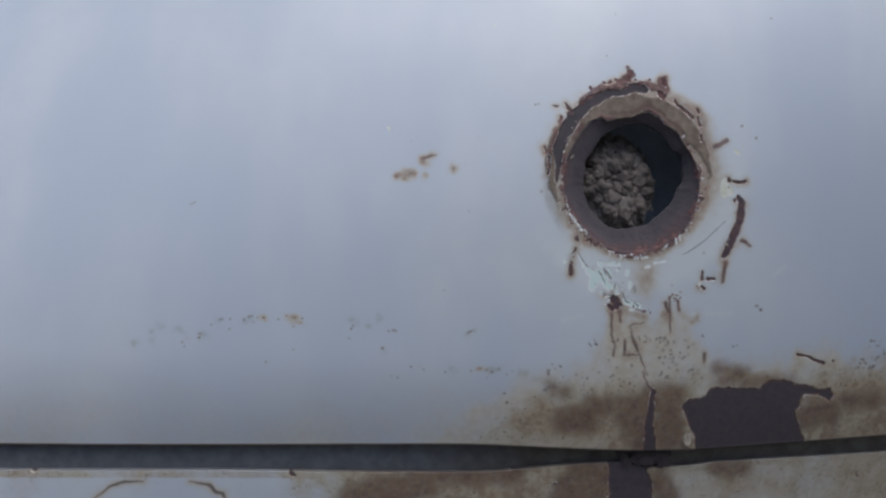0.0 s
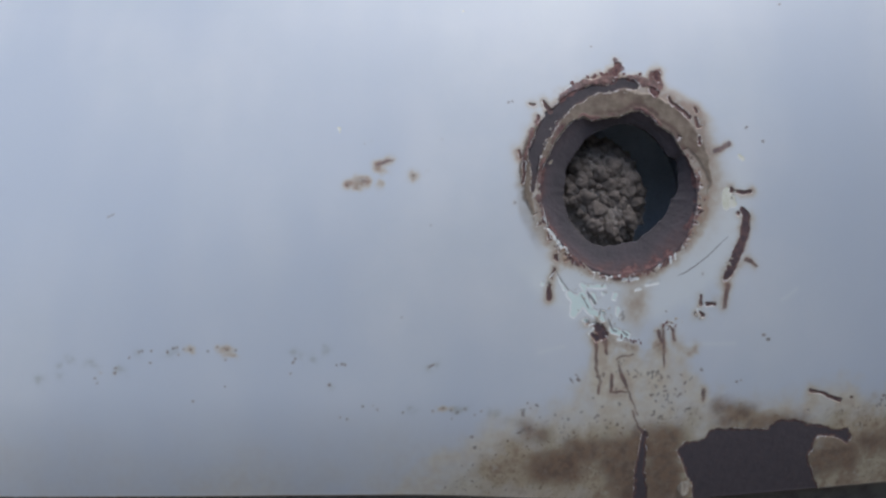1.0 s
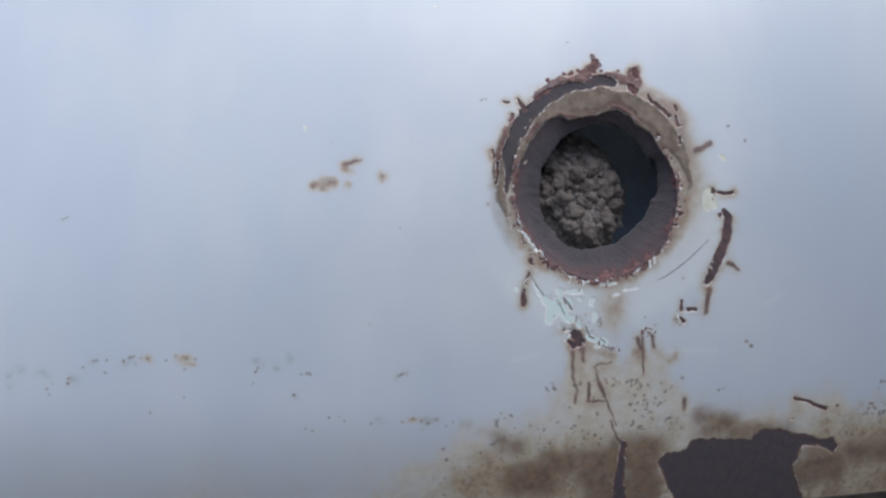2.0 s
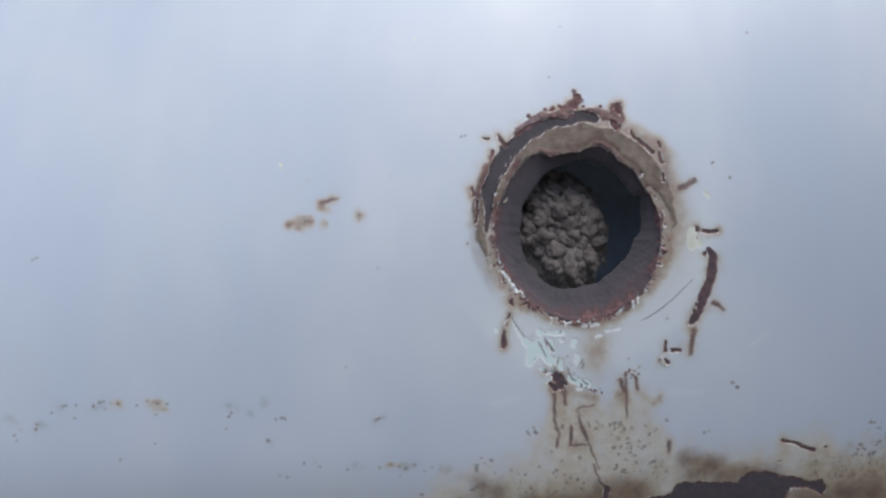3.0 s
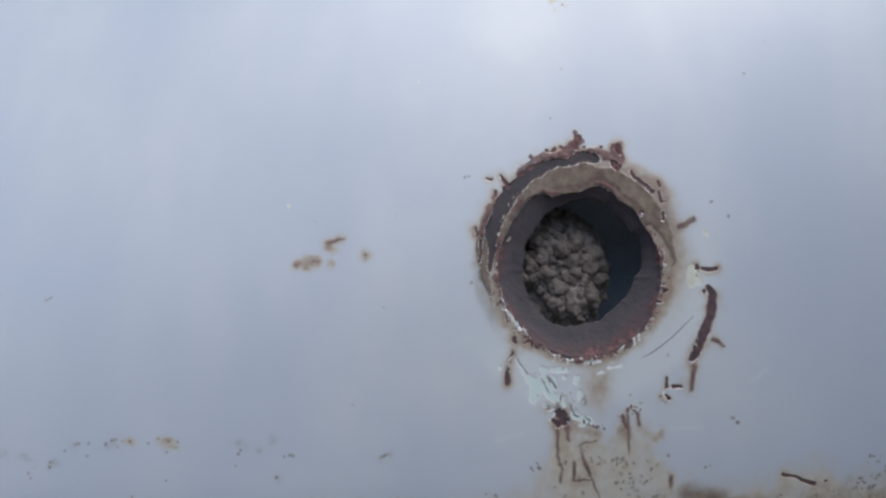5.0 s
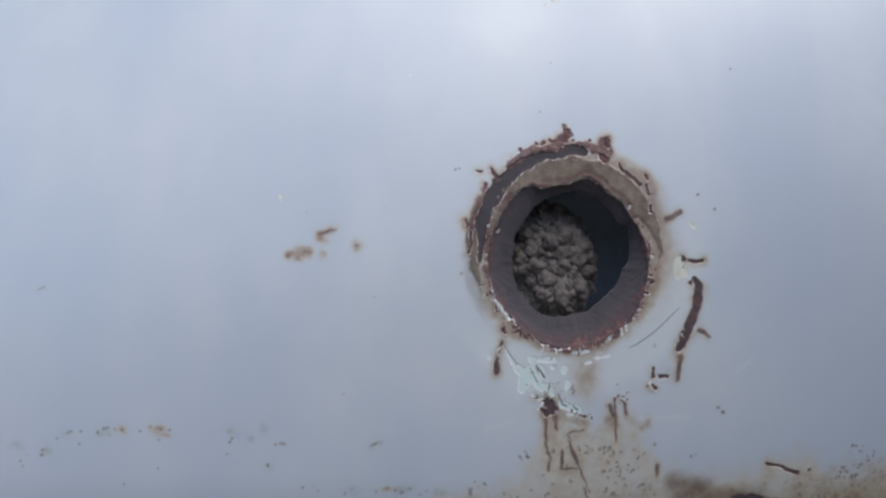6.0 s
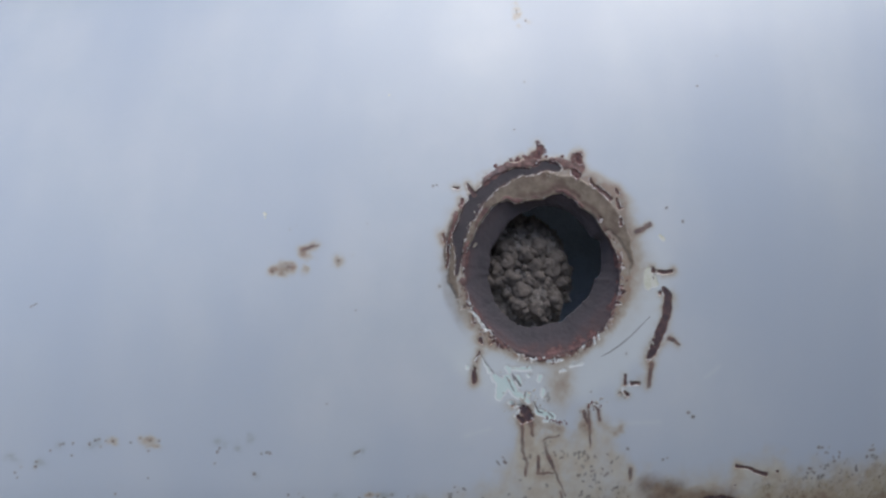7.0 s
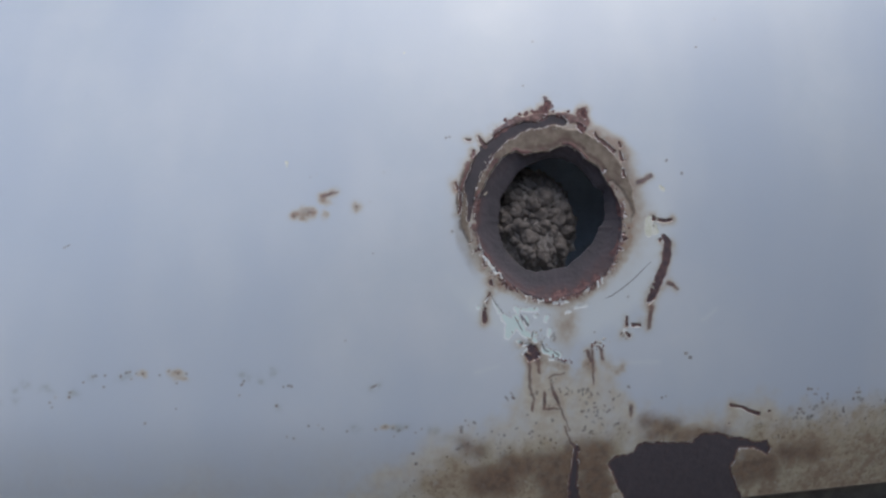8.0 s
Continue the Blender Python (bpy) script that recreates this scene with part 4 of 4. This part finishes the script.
low.location = (0, 0, Z0)


def lower_sheet():
    xs = axis(-1100, -400, 215, 900, 1.0)
    drop = np.concatenate([np.arange(0, 45, 0.8), np.linspace(50, 840, 30)])[::-1]
    x, d = np.meshgrid(xs, drop)
    edge = seam_edge(x)
    z = edge - d
    z = np.maximum(z, -1000.0)
    f = {}
    wx, wz = x + 3 * cloud(x, z, 8), z + 3 * cloud(x + 200, z, 8)
    f["rust"] = np.minimum(strokes(wx, wz, [(5, -150, 11, 10, -190, 15), (-85, -157, 1.0, -8, -148, 3.0), (20, -150, 4, 70, -149, 2.0), (-183, -153, 1.0, -182, -156, 1.6), (-318, -154, 1.4, -317, -155, 1.4)]),
                           strokes(x, z, scatter(22, (-190, 180), (-190, -154), 0.55, 12)))
    arcs = [(-286, -170, 0.3, -279, -164, 0.6), (-279, -164, 0.6, -270, -161, 0.8), (-270, -161, 0.8, -261, -161.5, 0.4), (-236, -161, 0.4, -226, -163.5, 0.9), (-226, -163.5, 0.9, -219, -168, 0.8), (-219, -168, 0.8, -216, -173, 0.4)]
    f["scratch_edge_shade"] = strokes(x + 1.2 * cloud(x, z, 5), z + 1.2 * cloud(x + 60, z, 5), arcs)
    f["cream"] = np.full(x.shape, 60.0)
    f["fresh"] = np.full(x.shape, 60.0)
    f["speck"] = np.full(x.shape, 60.0)
    f["drip"] = np.full(x.shape, 60.0)
    f["chip"] = np.full(x.shape, 60.0)
    f["band"] = band_of(x, z)
    f["pale"] = np.zeros(x.shape)
    f["wash"] = 0.9 * smooth(x, 10, 40)
    f["filler"] = np.zeros(x.shape)
    f["dust"] = np.zeros(x.shape)
    f["red"] = np.full(x.shape, 60.0)
    f["tan"] = np.full(x.shape, 60.0)
    f["brown"] = strokes(wx, wz, [(-150, -170, 5, -112, -164, 8), (-100, -157, 6, -60, -158, 5), (-30, -172, 9, -15, -163, 12), (24, -165, 4, 30, -175, 6), (58, -158, 3, 75, -160, 4)]) - 1
    f["stain"] = np.clip(0.5 * np.exp(-np.maximum(f["rust"], 0) / 2) + 0.05 + 0.5 * smooth(wx + 16 * cloud(x, z, 26), -185, -120) * (0.5 + 1.2 * cloud(x, z, 14)) + 0.5 * np.exp(-np.maximum(f["scratch_edge_shade"], 0) / 1.5), 0, 1)
    dirty = smooth(x + 22 * cloud(x, z, 24), -190, -135)
    f["grime"] = np.clip(0.05 + 0.2 * cloud(x, z, 25) + dirty * (0.72 + 1.0 * cloud(x, z, 16)) * (1 - 0.5 * smooth(x, 18, 45)), 0, 1)
    y = 8.0 + dents(x, z) + 0.5 * smooth(-f["rust"], -0.2, 0.5) * (1 + cloud(x, z, 3))
    turns = np.linspace(0, 90, 9)[1:]
    roll_y = np.array([0.9 * (1 - math.cos(radians(t))) for t in turns] + [9.0])
    roll_z = np.array([0.9 * math.sin(radians(t)) for t in turns] + [0.9])
    x2, y2, z2 = np.repeat(x[-1:], 9, 0), y[-1:] + roll_y[:, None], z[-1:] - 0.9 + roll_z[:, None]
    z = z - 0.9
    z[:1] = -1000.0
    f = {k: np.concatenate([v, np.repeat(v[-1:], 9, 0)]) for k, v in f.items()}
    # rolled edge painted dark to hide its highlight; grime dims the band below
    f["scratch_edge_shade"][-9:] = -1.0
    f["grime"][-14:-9] = np.maximum(f["grime"][-14:-9], 0.5)
    ob = sheet_mesh("sheet", np.concatenate([x, x2]) / 1000, np.concatenate([y, y2]) / 1000, np.concatenate([z, z2]) / 1000, f, PAINT)
    ob.parent = low


lower_sheet()
part("side_flange", swept((-1100, -1085), 12, 60, -1000, -165), STEEL, low)
part("side_flange", swept((885, 900), 12, 60, -1000, -165), STEEL, low)

# ---- pipe behind the hole ----
pipe = tagged(new("stub_pipe"), "short pale grey pipe set behind the hole, brightening the dark inside", "pipe")
pipe.location = (0.0024, -0.0075, Z0 + 0.0063)


def tube():
    bm = bmesh.new()
    ring = []
    for y, r in ((0.0160, 0.0335), (0.0170, 0.0335), (0.0215, 0.047), (0.055, 0.048), (0.068, 0.047), (0.068, 0.050), (0.019, 0.050)):
        ring.append([bm.verts.new((r * math.cos(t) * (1 + 0.015 * math.sin(5 * t + 60 * y)), y, r * math.sin(t))) for t in np.linspace(0, 2 * np.pi, 97)[:-1]])
    for a, b in zip(ring, ring[1:] + ring[:1]):
        for n in range(96):
            bm.faces.new((a[n], a[(n + 1) % 96], b[(n + 1) % 96], b[n])).smooth = True
    bmesh.ops.recalc_face_normals(bm, faces=bm.faces)
    part("tube", bm, PALE_PIPE, pipe)
    bm = bmesh.new()
    bmesh.ops.create_cone(bm, cap_ends=True, segments=64, radius1=0.050, radius2=0.050, depth=0.003, matrix=Matrix.Translation((0, 0.0697, 0)) @ pose(0, 0, 0, 90))
    part("end_plate", bm, PALE_PIPE, pipe)


tube()

# ---- crumbly heap inside the pipe ----
heap = tagged(new("debris_heap"), "heap of crumbly grey-brown lumps inside the pipe", "debris")
heap.location = (0, -0.004, Z0)


def lump_mesh(n):
    """A broken crumb: blunt facets, rough all over."""
    g = np.random.default_rng(n + 400)
    cuts = [(Vector(g.normal(size=3)).normalized(), g.uniform(0.72, 1.0)) for _ in range(8)]
    bm = bmesh.new()
    bmesh.ops.create_icosphere(bm, subdivisions=4, radius=1.0)
    for v in bm.verts:
        d = v.co.normalized()
        reach = min([1.1] + [h / d.dot(c) for c, h in cuts if d.dot(c) > 0.1])
        p = d + Vector((n * 7.1, n * 3.3, 0))
        v.co = d * (0.45 * reach + 0.55) * (1 + 0.30 * noise.noise(p * 1.4) + 0.16 * noise.noise(p * 3.1) + 0.09 * noise.noise(p * 7.0) + 0.05 * noise.noise(p * 16.0))
    me = bpy.data.meshes.new("lump")
    bm.to_mesh(me)
    bm.free()
    for p in me.polygons:
        p.use_smooth = True
    me.materials.append(LUMP)
    return me


LUMPS = [lump_mesh(n) for n in range(7)]


def heap_front(x, z):
    """How deep the face of the heap lies, mm: it leans back towards the top."""
    u, w = (x + 5) / 22, (z - 2) / 31
    return 33 - 18 * math.sqrt(max(1 - u * u - w * w, 0.0)) + 0.17 * z


def fill_heap():
    g = np.random.default_rng(24)
    made = 0
    while made < 120:
        x, z = g.uniform(-27, 17), g.uniform(-28, 33)
        u, w = (x + 5) / 22, (z - 2) / 31
        if u * u + w * w > 0.93 + g.normal(0, 0.03):
            continue
        r = g.uniform(2.0, 3.2) if made % 2 == 0 else g.uniform(3.6, 5.2)
        y = heap_front(x, z) + r * g.uniform(-0.35, 0.5)
        ob = new("lump", LUMPS[made % 7])
        ob.parent = heap
        ob.matrix_basis = pose(x / 1000, y / 1000, z / 1000, *g.uniform(0, 360, 3)) @ Matrix.Diagonal((r / 1000, r / 1000 * g.uniform(0.7, 1), r / 1000 * g.uniform(0.8, 1.1), 1))
        made += 1


fill_heap()


def heap_core():
    """The packed mass that the loose lumps sit in, paler to lighten the gaps between them."""
    bm = bmesh.new()
    bmesh.ops.create_icosphere(bm, subdivisions=6, radius=1.0)
    for v in bm.verts:
        d = v.co.copy()
        bump = 0.10 * noise.noise(d * 4.0) + 0.14 * abs(noise.noise(d * 7.0)) + 0.06 * noise.noise(d * 15.0) + 0.03 * noise.noise(d * 31.0)
        d *= 1 + bump
        v.co = Vector((-0.005 + 0.022 * d.x, 0.033 + 0.018 * d.y + 0.0053 * d.z, 0.002 + 0.031 * d.z))
    for f in bm.faces:
        f.smooth = True
    part("core", bm, PALE_PACKED, heap)


heap_core()


def fill_crumbs():
    g = np.random.default_rng(77)
    for n in range(60):
        x, z = g.uniform(-25, 15), g.uniform(-27, 30)
        if ((x + 5) / 22) ** 2 + ((z - 2) / 31) ** 2 > 0.9:
            continue
        r = g.uniform(0.6, 1.5)
        ob = new("crumb", LUMPS[n % 7])
        ob.parent = heap
        ob.matrix_basis = pose(x / 1000, (heap_front(x, z) - g.uniform(0.5, 3.0)) / 1000, z / 1000, *g.uniform(0, 360, 3)) @ Matrix.Diagonal((r / 1000, r / 1000, r * 0.8 / 1000, 1))


fill_crumbs()


# ---- loose chips and scabs on the panel ----
def plate_mesh(name, n, material, thick, least=0.5):
    """A small broken plate with an uneven outline, a little curled."""
    bm = bmesh.new()
    g = np.random.default_rng(n + 50)
    count = 13
    rim = [(r * math.cos(t), r * math.sin(t)) for t, r in zip(np.linspace(0, 2 * np.pi, count + 1)[:-1], g.uniform(least, 1.15, count))]
    low_, high = [], []
    for x, z in rim:
        curl = 0.25 * x * x
        low_.append(bm.verts.new((x, curl, z)))
        high.append(bm.verts.new((x * 0.92, curl - thick, z * 0.92)))
    bm.faces.new(high)
    bm.faces.new(low_[::-1])
    for k in range(count):
        bm.faces.new((low_[k], low_[(k + 1) % count], high[(k + 1) % count], high[k]))
    bmesh.ops.recalc_face_normals(bm, faces=bm.faces)
    me = bpy.data.meshes.new(name)
    bm.to_mesh(me)
    bm.free()
    me.materials.append(material)
    return me


CHIPS = [plate_mesh("paint_chip", n, CHIP, 0.22) for n in range(6)]


def scab_mesh(n, name="rust_scab", material=None):
    bm = bmesh.new()
    bmesh.ops.create_icosphere(bm, subdivisions=2, radius=1.0)
    for v in bm.verts:
        p = v.co + Vector((n * 5.0, 0, n * 2.0))
        v.co *= 1 + 0.6 * noise.noise(p * 1.3) + 0.3 * noise.noise(p * 3.1)
        v.co.y *= 0.10
    me = bpy.data.meshes.new(name)
    bm.to_mesh(me)
    bm.free()
    me.materials.append(material or SCAB)
    return me


SCALE = make_plain("dark_rust_scale", (0.05, 0.04, 0.042), (0.075, 0.055, 0.053), 1.5, 0.85, 0.0005, 0.3)
FLAKE = make_plain("beige_paint_flake", (0.43, 0.39, 0.32), (0.29, 0.24, 0.185), 1.4, 0.6, 0.0004, 0.2)
FLAKES = [plate_mesh("paint_flake", n + 9, FLAKE, 0.05, 0.85) for n in range(3)]
SCABS = [scab_mesh(n) for n in range(6)]
SCALES = [scab_mesh(n + 10, "rust_scale", SCALE) for n in range(6)]


def on_panel(name, me, x, z, size, long, spin, tilt, lift):
    ob = new(name, me)
    ob.parent = panel
    y = dents(np.array([x]), np.array([z]))[0] + lift
    ob.matrix_basis = pose(x / 1000, y / 1000, z / 1000) @ pose(0, 0, 0, tilt, spin, 0) @ Matrix.Diagonal((size * long / 1000, size / 1000, size / 1000, 1))


def ring_at(a, r):
    return r * math.cos(radians(a)), HOLE_Z + r * math.sin(radians(a))


def scatter_chips():
    g = np.random.default_rng(33)
    # white splinters: thick along the lower lip on one side, thinner round the bottom
    for n in range(92):
        a = g.normal(208, 12) if n < 24 else g.uniform(222, 322)
        x, z = ring_at(a, float(hole_r(a)) + abs(g.normal(0.8, 0.9)) + (0.2 if n < 24 else g.uniform(0, 3.4)))
        on_panel("paint_chip", CHIPS[n % 6], x, z, g.uniform(0.14, 0.32), g.uniform(1.2, 3.6), 90 - a + g.normal(0, 35), g.uniform(-8, 10), -0.1)
    # broken edge of the filler against the dark band
    for n in range(26):
        a = g.uniform(78, 150)
        x, z = ring_at(a, np.interp(a, (77, 83, 92, 100, 107, 111, 127, 135, 142, 152, 161), (49.0, 47.3, 48.0, 45.8, 46.2, 44.4, 43.7, 43.3, 41.8, 40.0, 38.5)) + g.normal(0, 0.35))
        on_panel("paint_chip", CHIPS[n % 6], x, z, g.uniform(0.15, 0.3), g.uniform(1.5, 5.0), 90 - a + g.normal(0, 15), g.uniform(-15, 25), -0.5)
    # glints round the flaked patch under the hole
    for n in range(30):
        x, z = g.normal(-6, 8), g.normal(-62, 4) if n < 18 else g.normal(-48, 6)
        on_panel("paint_chip", CHIPS[n % 6], x, z, g.uniform(0.2, 0.5), g.uniform(1.2, 2.6), g.uniform(0, 180), g.uniform(-15, 20), -0.15)
    # splinters at the heads of the runs and the broken chips beside them
    for n, (cx, cz) in enumerate(((24, -62), (20, -63), (27, -60), (38, -57), (-10, -60), (-33, -44), (55, 0), (53, -33))):
        for k in range(4):
            x, z = cx + g.normal(0, 1.2), cz + g.normal(0, 1.2)
            on_panel("paint_chip", CHIPS[(n + k) % 6], x, z, g.uniform(0.3, 0.6), g.uniform(1.2, 3.0), g.uniform(30, 150), g.uniform(-15, 20), -0.15)
    # larger flakes that still hang on beside the bare patch
    for n, (x, z, size, long, spin) in enumerate(((37.4, -138.0, 6.8, 0.5, 6), (35.2, -139.0, 5.0, 0.4, -8))):
        on_panel("paint_flake", FLAKES[n], x, z, size, long, spin, 4, -0.5)
    on_panel("paint_flake", FLAKES[2], -31.5, 16.0, 3.2, 0.42, 14, -12, 2.2)
    # rust scale that bridges the joint below the bare streak
    for n in range(26):
        x = g.normal(14, 9)
        on_panel("rust_scale", SCALES[n % 6], x, float(lower_edge(np.array(x))) - g.uniform(0, 9), g.uniform(1.2, 3.4), g.uniform(0.8, 1.8), g.uniform(0, 360), 0, 7.5)
    # red scabs over the top of the ring and crumbs along the lip
    for n in range(46):
        if n < 14:
            a = g.normal(96, 13)
            x, z = ring_at(a, 57.3 - 0.075 * max(a - 98, 0) - 0.8 + g.normal(0, 0.9))
            size = g.uniform(0.35, 1.15)
        else:
            a = g.uniform(170, 400)
            x, z = ring_at(a, HOLE_R + g.uniform(0.2, 3.0))
            size = g.uniform(0.15, 0.5)
        on_panel("rust_scab", SCABS[n % 6], x, z, size, g.uniform(0.8, 1.6), g.uniform(0, 360), 0, -0.1)
    # red crumbs along the broken edge between the two groups of runs, at their heads and under the lip
    for n in range(40):
        if n < 14:
            x = g.uniform(-3, 11)
            z = -66.5 - 0.28 * (x + 3) + g.normal(0, 0.4)
        elif n < 22:
            x, z = g.normal(23.5, 2.2), g.normal(-63, 1.4)
        else:
            a = g.uniform(225, 305)
            x, z = ring_at(a, float(hole_r(a)) + g.uniform(1.0, 4.6))
        on_panel("rust_scab", SCABS[n % 6], x, z, g.uniform(0.2, 0.42), g.uniform(1.0, 2.8), g.normal(90, 30), 0, -0.1)


scatter_chips()
